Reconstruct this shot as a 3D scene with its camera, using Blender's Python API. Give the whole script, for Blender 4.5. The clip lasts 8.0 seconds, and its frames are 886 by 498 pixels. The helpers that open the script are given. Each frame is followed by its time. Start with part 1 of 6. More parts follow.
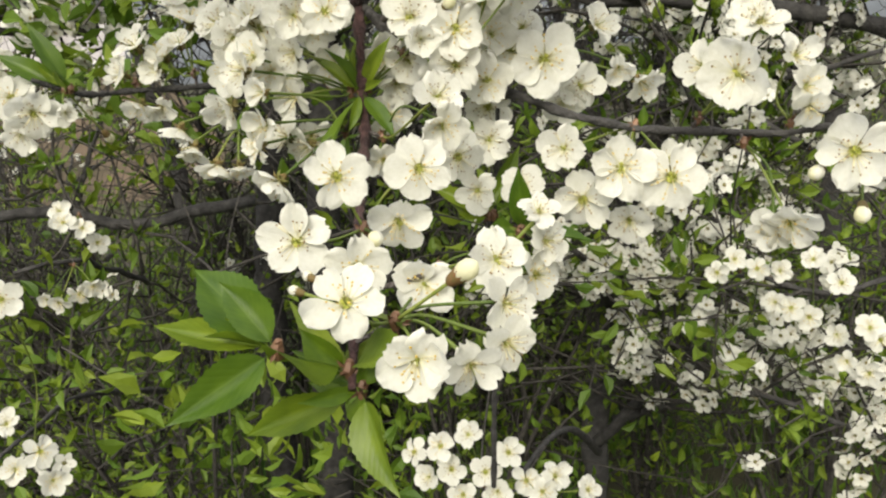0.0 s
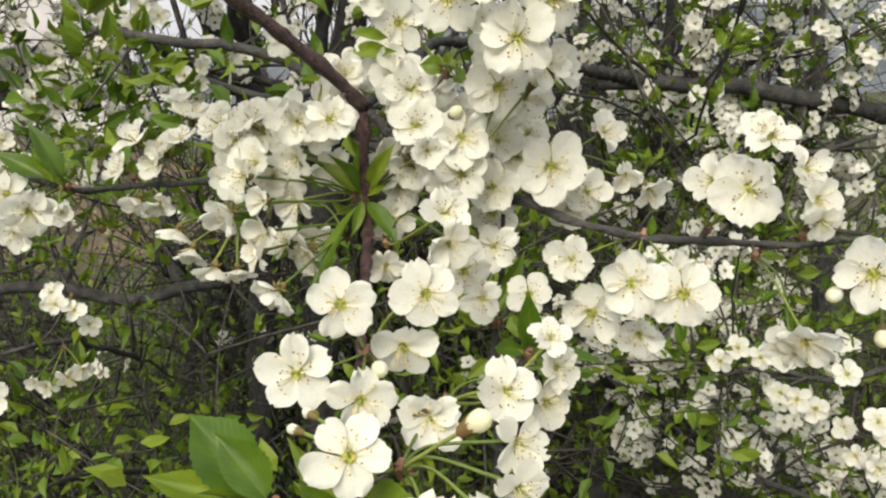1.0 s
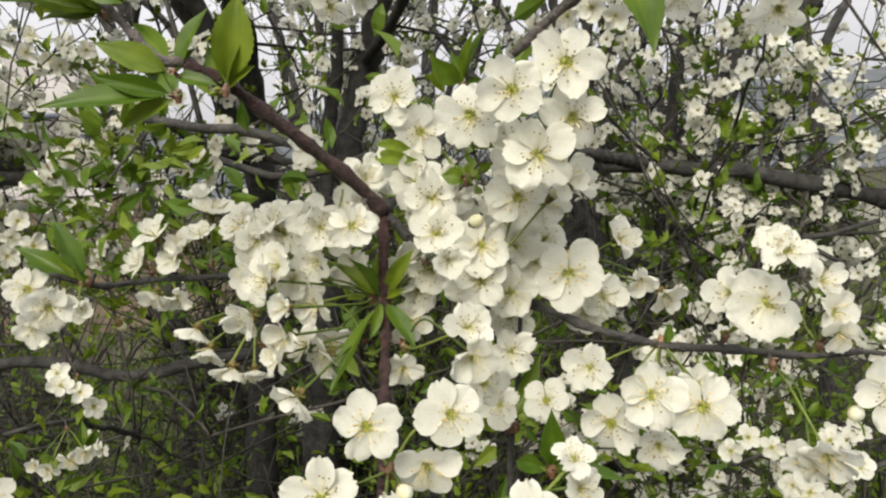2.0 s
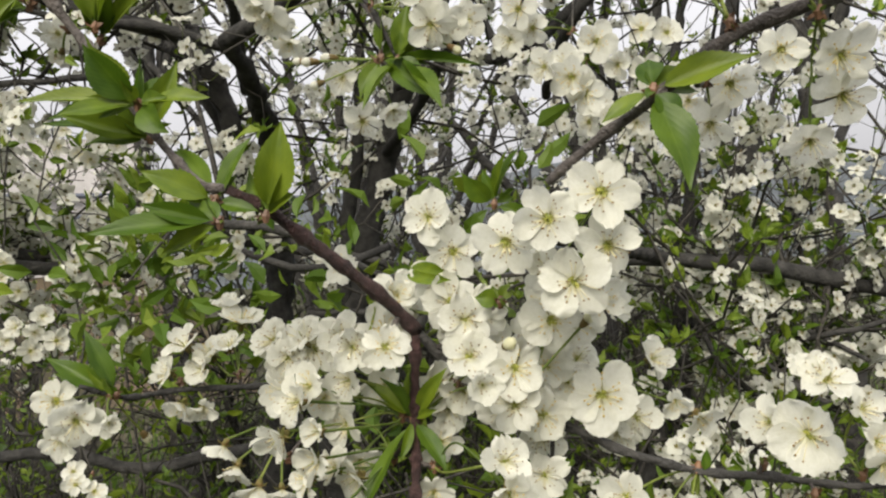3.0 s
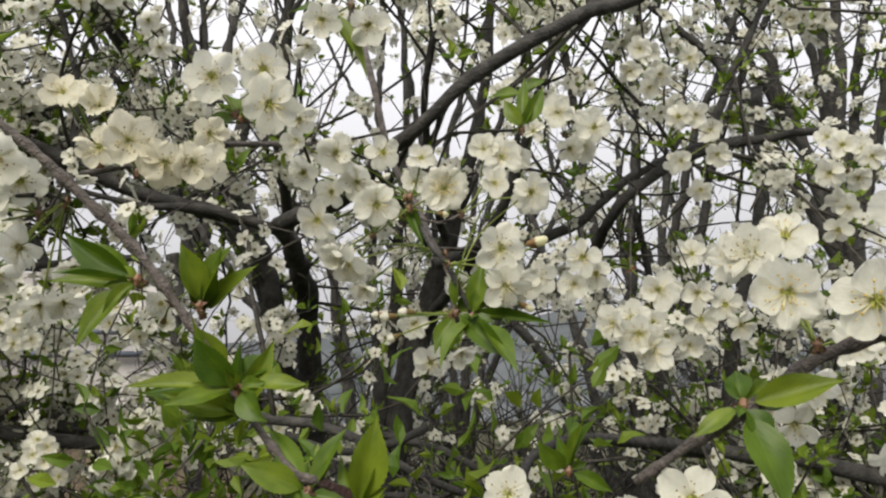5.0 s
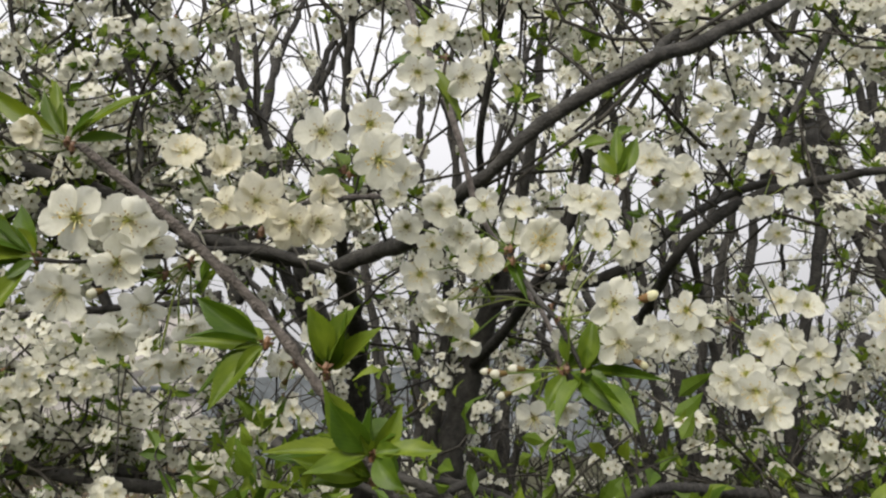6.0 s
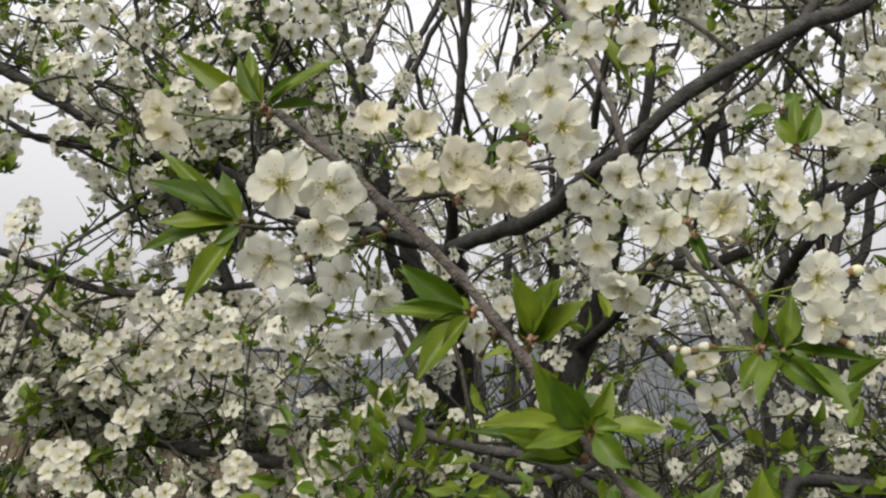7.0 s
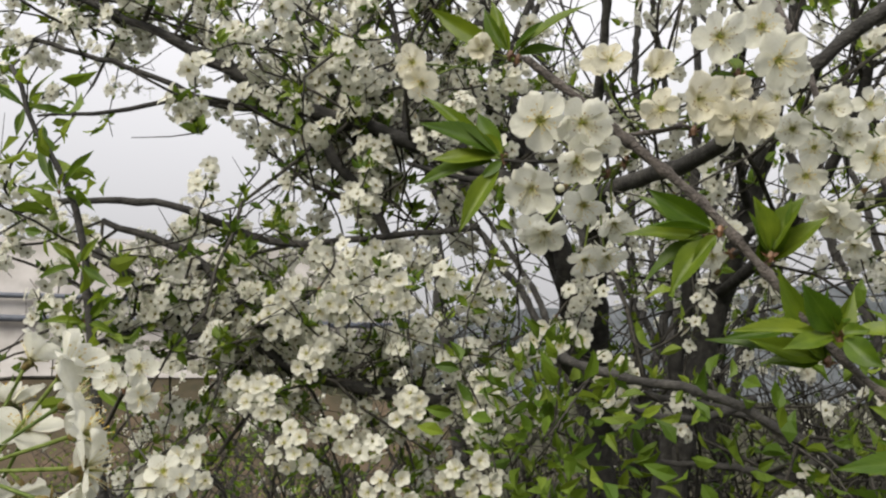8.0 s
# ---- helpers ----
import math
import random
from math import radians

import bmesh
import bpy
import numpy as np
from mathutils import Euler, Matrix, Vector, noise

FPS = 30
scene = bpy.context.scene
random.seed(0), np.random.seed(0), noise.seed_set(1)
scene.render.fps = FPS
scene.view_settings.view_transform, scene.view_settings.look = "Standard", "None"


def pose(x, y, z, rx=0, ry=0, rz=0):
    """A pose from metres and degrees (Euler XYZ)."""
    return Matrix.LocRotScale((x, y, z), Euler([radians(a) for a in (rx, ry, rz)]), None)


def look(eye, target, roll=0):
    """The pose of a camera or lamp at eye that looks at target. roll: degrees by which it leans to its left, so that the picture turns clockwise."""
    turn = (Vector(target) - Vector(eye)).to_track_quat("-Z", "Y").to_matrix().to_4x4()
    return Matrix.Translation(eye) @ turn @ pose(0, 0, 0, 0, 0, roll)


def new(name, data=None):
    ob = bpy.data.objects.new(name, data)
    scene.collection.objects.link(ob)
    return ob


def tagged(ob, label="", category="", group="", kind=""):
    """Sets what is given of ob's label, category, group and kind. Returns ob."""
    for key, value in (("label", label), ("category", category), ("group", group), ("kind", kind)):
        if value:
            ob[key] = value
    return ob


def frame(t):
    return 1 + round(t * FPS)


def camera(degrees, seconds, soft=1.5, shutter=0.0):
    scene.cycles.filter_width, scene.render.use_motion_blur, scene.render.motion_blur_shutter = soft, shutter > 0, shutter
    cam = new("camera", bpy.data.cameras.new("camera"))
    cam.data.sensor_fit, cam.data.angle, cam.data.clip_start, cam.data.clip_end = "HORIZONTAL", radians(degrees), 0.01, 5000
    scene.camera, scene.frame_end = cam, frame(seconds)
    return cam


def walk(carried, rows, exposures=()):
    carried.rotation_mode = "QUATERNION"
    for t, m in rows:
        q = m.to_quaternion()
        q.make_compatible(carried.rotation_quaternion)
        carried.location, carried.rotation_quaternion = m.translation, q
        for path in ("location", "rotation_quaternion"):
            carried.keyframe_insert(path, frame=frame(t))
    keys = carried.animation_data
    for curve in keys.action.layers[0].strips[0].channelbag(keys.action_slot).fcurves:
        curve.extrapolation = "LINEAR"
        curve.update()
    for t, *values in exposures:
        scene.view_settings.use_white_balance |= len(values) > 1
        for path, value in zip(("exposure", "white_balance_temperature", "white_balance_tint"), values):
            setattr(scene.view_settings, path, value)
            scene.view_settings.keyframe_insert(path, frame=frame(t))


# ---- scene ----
cam = camera(59.3, 8.0, soft=2.25)
PATH = [
    (0, (0.073, 0.044, 1.535), (0.004, 1.972, 1.006), -5.5),
    (0.5, (0.07, 0.053, 1.543), (0.01, 2.001, 1.093), -5.2),
    (1, (0.07, 0.06, 1.554), (0.028, 2.026, 1.186), -4.7),
    (1.5, (0.065, 0.061, 1.563), (0.038, 2.04, 1.277), -4.2),
    (1.7, (0.064, 0.059, 1.568), (0.037, 2.043, 1.317), -4.1),
    (2.8, (0.056, 0.059, 1.587), (0.008, 2.059, 1.554), -3.6),
    (3, (0.054, 0.059, 1.594), (0.003, 2.058, 1.605), -3.5),
    (3.5, (0.049, 0.056, 1.614), (-0.012, 2.052, 1.723), -3.0),
    (4, (0.045, 0.052, 1.63), (-0.021, 2.04, 1.837), -2.7),
    (4.5, (0.038, 0.043, 1.65), (-0.038, 2.019, 1.946), -2.3),
    (4.7, (0.034, 0.041, 1.656), (-0.048, 2.012, 1.984), -2.0),
    (5.8, (-0.01, 0.039, 1.677), (-0.134, 1.982, 2.134), -1.9),
    (6, (-0.024, 0.04, 1.679), (-0.181, 1.98, 2.141), -1.6),
    (6.5, (-0.057, 0.048, 1.68), (-0.305, 1.98, 2.133), -0.8),
    (7, (-0.089, 0.05, 1.675), (-0.446, 1.97, 2.105), -0.1),
    (7.5, (-0.124, 0.04, 1.662), (-0.579, 1.951, 2.038), 0.2),
    (8, (-0.154, -0.011, 1.651), (-0.771, 1.865, 1.971), 0.1),
]
walk(cam, [(t, look(eye, target, roll)) for t, eye, target, roll in PATH], [(0.0, 1.38), (1.7, 1.28), (3.5, 1.08), (4.5, 0.98), (6.0, 0.94), (8.0, 0.93)])

# ---- sky and light: a bright overcast day ----
world = bpy.data.worlds.new("overcast_sky")
scene.world = world
world.use_nodes = True
wn, wl = world.node_tree.nodes, world.node_tree.links
sky = wn.new("ShaderNodeTexSky")
sky.sky_type, sky.sun_disc = "NISHITA", False
sky.sun_elevation, sky.sun_rotation = radians(40), radians(193)
sky.air_density, sky.dust_density = 1.6, 3.0
veil = wn.new("ShaderNodeHueSaturation")
veil.inputs["Saturation"].default_value = 0.22
cloud = wn.new("ShaderNodeMix")
cloud.data_type = "RGBA"
cloud.inputs[0].default_value = 0.78
cloud.inputs[7].default_value = (8.6, 8.45, 8.75, 1)
wl.new(sky.outputs[0], veil.inputs["Color"])
wl.new(veil.outputs[0], cloud.inputs[6])
wl.new(cloud.outputs[2], wn["Background"].inputs[0])
# an overcast sky is brighter overhead than at the horizon
aloft, split, rise, dome = wn.new("ShaderNodeTexCoord"), wn.new("ShaderNodeSeparateXYZ"), wn.new("ShaderNodeMapRange"), wn.new("ShaderNodeMath")
rise.inputs["To Min"].default_value, rise.inputs["To Max"].default_value = 0.35, 1.50
dome.operation = "MULTIPLY"
dome.inputs[1].default_value = 0.085
wl.new(aloft.outputs["Generated"], split.inputs[0])
wl.new(split.outputs[2], rise.inputs[0])
wl.new(rise.outputs[0], dome.inputs[0])
wl.new(dome.outputs[0], wn["Background"].inputs[1])

sun = new("sun", bpy.data.lights.new("sun", "SUN"))
sun.data.energy, sun.data.angle, sun.data.color = 2.25, radians(30), (1.0, 0.93, 0.80)
sun.matrix_world = look((-1.2, -5.2, 4.5), (0, 0, 0))

# ---- materials ----


def material(name, rough=0.6):
    m = bpy.data.materials.new(name)
    m.use_nodes = True
    m.node_tree.nodes["Principled BSDF"].inputs["Roughness"].default_value = rough
    return m, m.node_tree.nodes, m.node_tree.links, m.node_tree.nodes["Principled BSDF"]


def ramp(nodes, stops):
    r = nodes.new("ShaderNodeValToRGB")
    e = r.color_ramp.elements
    while len(e) < len(stops):
        e.new(0.5)
    for k, (pos, col) in zip(e, stops):
        k.position, k.color = pos, (*col, 1)
    return r


def noisy(nodes, links, scale, detail=4.0, coord="Object", stretch=None):
    tc = nodes.new("ShaderNodeTexCoord")
    n = nodes.new("ShaderNodeTexNoise")
    n.inputs["Scale"].default_value, n.inputs["Detail"].default_value = scale, detail
    if stretch:
        mp = nodes.new("ShaderNodeMapping")
        mp.inputs["Scale"].default_value = stretch
        links.new(tc.outputs[coord], mp.inputs[0])
        links.new(mp.outputs[0], n.inputs["Vector"])
    else:
        links.new(tc.outputs[coord], n.inputs["Vector"])
    return n


def bump(nodes, links, height, shader, strength, distance):
    b = nodes.new("ShaderNodeBump")
    b.inputs["Strength"].default_value, b.inputs["Distance"].default_value = strength, distance
    links.new(height, b.inputs["Height"])
    links.new(b.outputs[0], shader.inputs["Normal"])


def thin(m, nodes, links, shader, colour, share):
    """Lets light through a thin blade: part of the shader becomes translucent."""
    tr, mx = nodes.new("ShaderNodeBsdfTranslucent"), nodes.new("ShaderNodeMixShader")
    mx.inputs[0].default_value = share
    links.new(colour, tr.inputs[0])
    links.new(shader.outputs[0], mx.inputs[1])
    links.new(tr.outputs[0], mx.inputs[2])
    links.new(mx.outputs[0], nodes["Material Output"].inputs[0])


def vary(nodes, links, colour, source, amount, hue=0.0):
    """Shifts value and hue by a random number."""
    info = nodes.new("ShaderNodeObjectInfo" if source == "object" else "ShaderNodeNewGeometry")
    out = info.outputs["Random" if source == "object" else "Random Per Island"]
    hs, mr = nodes.new("ShaderNodeHueSaturation"), nodes.new("ShaderNodeMapRange")
    mr.inputs["To Min"].default_value, mr.inputs["To Max"].default_value = 1 - amount, 1 + amount
    links.new(out, mr.inputs[0])
    links.new(mr.outputs[0], hs.inputs["Value"])
    if hue:
        mh = nodes.new("ShaderNodeMapRange")
        mh.inputs["To Min"].default_value, mh.inputs["To Max"].default_value = 0.5 + hue, 0.5 - hue
        links.new(out, mh.inputs[0])
        links.new(mh.outputs[0], hs.inputs["Hue"])
    links.new(colour, hs.inputs["Color"])
    return hs.outputs[0]


def petal_material(name, source, tint=(1.0, 1.0, 1.0)):
    m, n, l, p = material(name, 0.55)
    fine = noisy(n, l, 9.0, 5.0)
    r = ramp(n, [(0.3, tuple(a * b for a, b in zip((0.685, 0.682, 0.588), tint))), (0.7, tuple(a * b for a, b in zip((0.755, 0.752, 0.674), tint)))])
    l.new(fine.outputs[0], r.inputs[0])
    c = vary(n, l, r.outputs[0], source, 0.05)
    if source == "object":
        tc, sp, mr, mx = n.new("ShaderNodeTexCoord"), n.new("ShaderNodeSeparateXYZ"), n.new("ShaderNodeMapRange"), n.new("ShaderNodeMix")
        mx.data_type = "RGBA"
        mr.inputs[1].default_value, mr.inputs[2].default_value, mr.inputs[3].default_value, mr.inputs[4].default_value = 0.08, 0.30, 0.5, 0.0
        mx.inputs[7].default_value = (0.80, 0.78, 0.42, 1)
        l.new(tc.outputs["Object"], sp.inputs[0])
        l.new(sp.outputs[0], mr.inputs[0])
        l.new(mr.outputs[0], mx.inputs[0])
        l.new(c, mx.inputs[6])
        c = mx.outputs[2]
    l.new(c, p.inputs["Base Color"])
    veins = noisy(n, l, 5.0, 3.0, "Object", (1.0, 7.0, 1.0))
    bump(n, l, veins.outputs[0], p, 0.25, 0.05)
    p.inputs["Specular IOR Level"].default_value = 0.25
    thin(m, n, l, p, c, 0.53)
    return m


def leaf_material(name, source, dark, light, rough=0.38):
    m, n, l, p = material(name, rough)
    fine = noisy(n, l, 3.0, 5.0)
    r = ramp(n, [(0.25, dark), (0.75, light)])
    l.new(fine.outputs[0], r.inputs[0])
    c = vary(n, l, r.outputs[0], source, 0.3, 0.02)
    l.new(c, p.inputs["Base Color"])
    bump(n, l, noisy(n, l, 7.0, 4.0).outputs[0], p, 0.3, 0.02)
    p.inputs["Specular IOR Level"].default_value = 0.32
    thin(m, n, l, p, c, 0.42)
    return m


def bark_material(name, dark, light, rough, scale):
    m, n, l, p = material(name, rough)
    big = noisy(n, l, scale, 6.0)
    r = ramp(n, [(0.3, dark), (0.62, light), (0.8, tuple(min(1, 1.7 * v) for v in light))])
    l.new(big.outputs[0], r.inputs[0])
    l.new(vary(n, l, r.outputs[0], "object", 0.12), p.inputs["Base Color"])
    fine = noisy(n, l, scale * 4, 6.0)
    bump(n, l, fine.outputs[0], p, 0.9, 0.004)
    p.inputs["Specular IOR Level"].default_value = 0.3
    return m


def plain_noise(name, dark, light, rough, scale, depth, coord="Object"):
    m, n, l, p = material(name, rough)
    big = noisy(n, l, scale, 8.0, coord)
    r = ramp(n, [(0.3, dark), (0.7, light)])
    l.new(big.outputs[0], r.inputs[0])
    l.new(r.outputs[0], p.inputs["Base Color"])
    bump(n, l, big.outputs[0], p, 0.6, depth)
    p.inputs["Specular IOR Level"].default_value = 0.5 if rough < 0.9 else 0.08
    return m


PETAL = petal_material("petal_white", "object")
PETAL_OLD = petal_material("petal_cream", "object", (1.01, 0.975, 0.90))
PETAL_FAR = petal_material("petal_white_small", "island")
def veined(m):
    """Adds a pale midrib and slanting side veins to a leaf whose blade runs along x."""
    n, l = m.node_tree.nodes, m.node_tree.links
    tc, sp = n.new("ShaderNodeTexCoord"), n.new("ShaderNodeSeparateXYZ")
    l.new(tc.outputs["Object"], sp.inputs[0])

    def op(kind, a, b=None):
        o = n.new("ShaderNodeMath")
        o.operation = kind
        for k, v in enumerate((a, b)):
            if v is None:
                continue
            if isinstance(v, float):
                o.inputs[k].default_value = v
            else:
                l.new(v, o.inputs[k])
        return o.outputs[0]

    off = op("ABSOLUTE", sp.outputs[1])
    slant = op("SUBTRACT", sp.outputs[0], op("MULTIPLY", off, 0.75))
    side = op("SUBTRACT", 1.0, op("POWER", op("ABSOLUTE", op("SINE", op("MULTIPLY", slant, 34.0))), 0.25))
    rib = op("SUBTRACT", 1.0, op("MINIMUM", op("MULTIPLY", off, 40.0), 1.0))
    vein = op("MAXIMUM", op("MULTIPLY", side, 0.5), rib)
    p = n["Principled BSDF"]
    base = p.inputs["Base Color"].links[0].from_socket
    mix = n.new("ShaderNodeMix")
    mix.data_type = "RGBA"
    mix.inputs[7].default_value = (0.18, 0.26, 0.05, 1)
    l.new(op("MULTIPLY", vein, 0.28), mix.inputs[0])
    l.new(base, mix.inputs[6])
    l.new(mix.outputs[2], p.inputs["Base Color"])
    bump(n, l, op("SUBTRACT", 1.0, vein), p, 0.06, 0.008)
    return m


LEAF = leaf_material("leaf_young_green", "object", (0.046, 0.088, 0.005), (0.110, 0.168, 0.010), 0.45)
LEAF_FAR = leaf_material("leaf_green_small", "island", (0.060, 0.108, 0.008), (0.150, 0.220, 0.018), 0.55)
BARK = bark_material("bark_old", (0.014, 0.0138, 0.013), (0.042, 0.040, 0.037), 0.85, 60)
BARK_YOUNG = bark_material("bark_red_brown", (0.018, 0.009, 0.009), (0.068, 0.035, 0.032), 0.5, 260)
BARK_GREY = bark_material("bark_grey", (0.042, 0.036, 0.032), (0.12, 0.104, 0.095), 0.65, 170)
TWIG = bark_material("bark_twig", (0.018, 0.0165, 0.0145), (0.058, 0.053, 0.044), 0.8, 90)
CALYX = leaf_material("calyx_green_red", "object", (0.10, 0.14, 0.03), (0.24, 0.16, 0.06), 0.5)
BUD_CALYX = leaf_material("bud_calyx_red", "object", (0.14, 0.14, 0.04), (0.25, 0.13, 0.06), 0.5)
PEDICEL = leaf_material("pedicel_green", "object", (0.12, 0.18, 0.03), (0.22, 0.27, 0.07), 0.5)
SCALE_BROWN = plain_noise("bud_scale_brown", (0.06, 0.03, 0.016), (0.17, 0.085, 0.04), 0.6, 30, 0.01)
FILAMENT = material("filament_white", 0.5)
FILAMENT[3].inputs["Base Color"].default_value = (0.66, 0.60, 0.34, 1)
FILAMENT = FILAMENT[0]
ANTHER = plain_noise("anther_yellow", (0.52, 0.34, 0.03), (0.74, 0.55, 0.12), 0.7, 6, 0.02)
ANTHER_DRY = plain_noise("anther_brown", (0.15, 0.09, 0.03), (0.38, 0.25, 0.08), 0.7, 6, 0.02)
THROAT = plain_noise("flower_throat", (0.17, 0.21, 0.02), (0.42, 0.42, 0.08), 0.6, 8, 0.02)
THROAT_FAR = plain_noise("small_flower_throat", (0.06, 0.065, 0.015), (0.17, 0.15, 0.04), 0.7, 8, 0.02)
GRASS = leaf_material("grass_blades", "island", (0.045, 0.09, 0.012), (0.10, 0.17, 0.03), 0.55)
SOIL = plain_noise("soil_with_litter", (0.018, 0.026, 0.010), (0.060, 0.052, 0.034), 0.95, 0.45, 0.008)
# blue-grey base colour stands in for distance haze over the woods
HILL = plain_noise("wooded_hill_haze_tint", (0.048, 0.055, 0.058), (0.092, 0.10, 0.108), 1.0, 0.06, 1.5)
CONCRETE = plain_noise("weathered_concrete", (0.33, 0.31, 0.30), (0.55, 0.53, 0.52), 0.9, 2.2, 0.01)
PIPE = plain_noise("painted_pipe", (0.05, 0.06, 0.08), (0.10, 0.11, 0.14), 0.6, 5, 0.003)
BANK = plain_noise("dry_bank", (0.032, 0.032, 0.020), (0.095, 0.070, 0.048), 0.95, 1.1, 0.08)

# ---- mesh helpers ----


def mesh_of(name, verts, faces, mats, idx=None, smooth=True):
    me = bpy.data.meshes.new(name)
    me.from_pydata([tuple(v) for v in verts], [], [tuple(f) for f in faces])
    for m in mats:
        me.materials.append(m)
    if idx is not None:
        me.polygons.foreach_set("material_index", idx)
    if smooth:
        me.polygons.foreach_set("use_smooth", [True] * len(me.polygons))
    me.update()
    return me


def under(name, me, parent, m=None, label=""):
    """One mesh object as a part of its parent, at the pose m in the parent's space."""
    ob = new(name, me)
    ob.parent = parent
    if m is not None:
        ob.matrix_basis = m
    return tagged(ob, label)


def spline(pts, step):
    """A smooth line through points of any width (x, y, z, radius)."""
    p = np.array(pts, float)
    p = np.vstack([2 * p[0] - p[1], p, 2 * p[-1] - p[-2]])
    p[:, 3:] = np.clip(p[:, 3:], 0.0002, None)
    out = []
    for i in range(1, len(p) - 2):
        n = max(2, int(np.linalg.norm(p[i + 1, :3] - p[i, :3]) / step))
        for k in range(n):
            t = k / n
            a, b, c, d = p[i - 1], p[i], p[i + 1], p[i + 2]
            out.append(0.5 * (2 * b + (c - a) * t + (2 * a - 5 * b + 4 * c - d) * t * t + (3 * b - a - 3 * c + d) * t ** 3))
    out.append(p[-2])
    return np.array(out)


def tube(line, sides, knobs=0.0, rng=None):
    """Verts and quads of a tapered tube along (x, y, z, r) rows."""
    c, r = line[:, :3], line[:, 3].copy()
    if knobs:
        r *= 1 + knobs * rng.normal(size=len(r)).clip(-1.2, 2.0)
    tan = np.gradient(c, axis=0)
    tan /= np.linalg.norm(tan, axis=1)[:, None] + 1e-9
    ref = np.array([0.31, 0.17, 0.93]) if abs(tan[0, 2]) < 0.8 else np.array([0.9, 0.3, 0.1])
    u = np.cross(tan, ref)
    u /= np.linalg.norm(u, axis=1)[:, None] + 1e-9
    v = np.cross(tan, u)
    a = np.arange(sides) * 2 * np.pi / sides
    ring = u[:, None] * np.cos(a)[None, :, None] + v[:, None] * np.sin(a)[None, :, None]
    rr = r[:, None] * np.ones(sides)
    if knobs:
        rr = rr * (1 + 0.5 * knobs * rng.normal(size=rr.shape).clip(-1.5, 1.5))
    verts = (c[:, None] + ring * rr[..., None]).reshape(-1, 3)
    i, k = np.meshgrid(np.arange(len(c) - 1), np.arange(sides), indexing="ij")
    n = (k + 1) % sides
    quads = np.stack([i * sides + k, i * sides + n, (i + 1) * sides + n, (i + 1) * sides + k], -1).reshape(-1, 4)
    caps = [list(range(sides))[::-1], list(range(len(verts) - sides, len(verts)))]
    return verts, quads.tolist() + caps


def toward(z, spin=0.0):
    """The turn that points local z along z."""
    return Vector(z).to_track_quat("Z", "Y").to_matrix().to_4x4() @ Matrix.Rotation(spin, 4, "Z")


# ---- blossom parts, one unit is half a flower's width ----


def petal_mesh(seed, nu=7, nv=6, full=1.0):
    """A round blade on a narrow claw, cupped, creased along its veins and frilled at the rim."""
    rng = np.random.default_rng(seed)
    wide, notch, cup = full * rng.uniform(0.37, 0.455), rng.uniform(0.0, 0.14), rng.uniform(0.0, 0.34)
    ruf, ph, bend = rng.uniform(0.04, 0.11), rng.uniform(0, 6.28), rng.uniform(-0.26, 0.06)
    crease, curl, skew = rng.uniform(0.008, 0.022), rng.uniform(-0.10, 0.16), rng.uniform(-0.07, 0.07)
    vs, fs = [], []
    for i in range(nu + 1):
        s = i / nu
        x = 0.07 + 0.91 * s
        w = wide * (0.10 + 0.90 * math.sin(min(1, s / 0.62) * math.pi / 2) ** 1.35) if s < 0.62 else wide * math.sqrt(max(0, 1 - ((s - 0.62) / 0.43) ** 2.3))
        for k in range(nv + 1):
            q = 2 * k / nv - 1
            xx = x - notch * (1 - abs(q)) ** 1.5 * max(0, s - 0.7) / 0.3 + 0.05 * (1 - q * q) * s * s - 0.04 * s * q * q
            rim = max(s ** 3, abs(q) ** 2 * s)
            zz = cup * (s * s) * 0.6 + 0.17 * q * q * w / wide * (1 - 0.5 * s) + ruf * math.sin(ph + 6.5 * q + 4 * s) * rim + bend * s ** 3
            zz += crease * math.cos(9.4 * q) * s + curl * rim * q * q
            vs.append((xx + 0.02 * rim * math.sin(ph * 3 + 11 * q), q * w + skew * s * s, zz))
    for i in range(nu):
        for k in range(nv):
            a = i * (nv + 1) + k
            fs.append((a, a + 1, a + nv + 2, a + nv + 1))
    return vs, fs


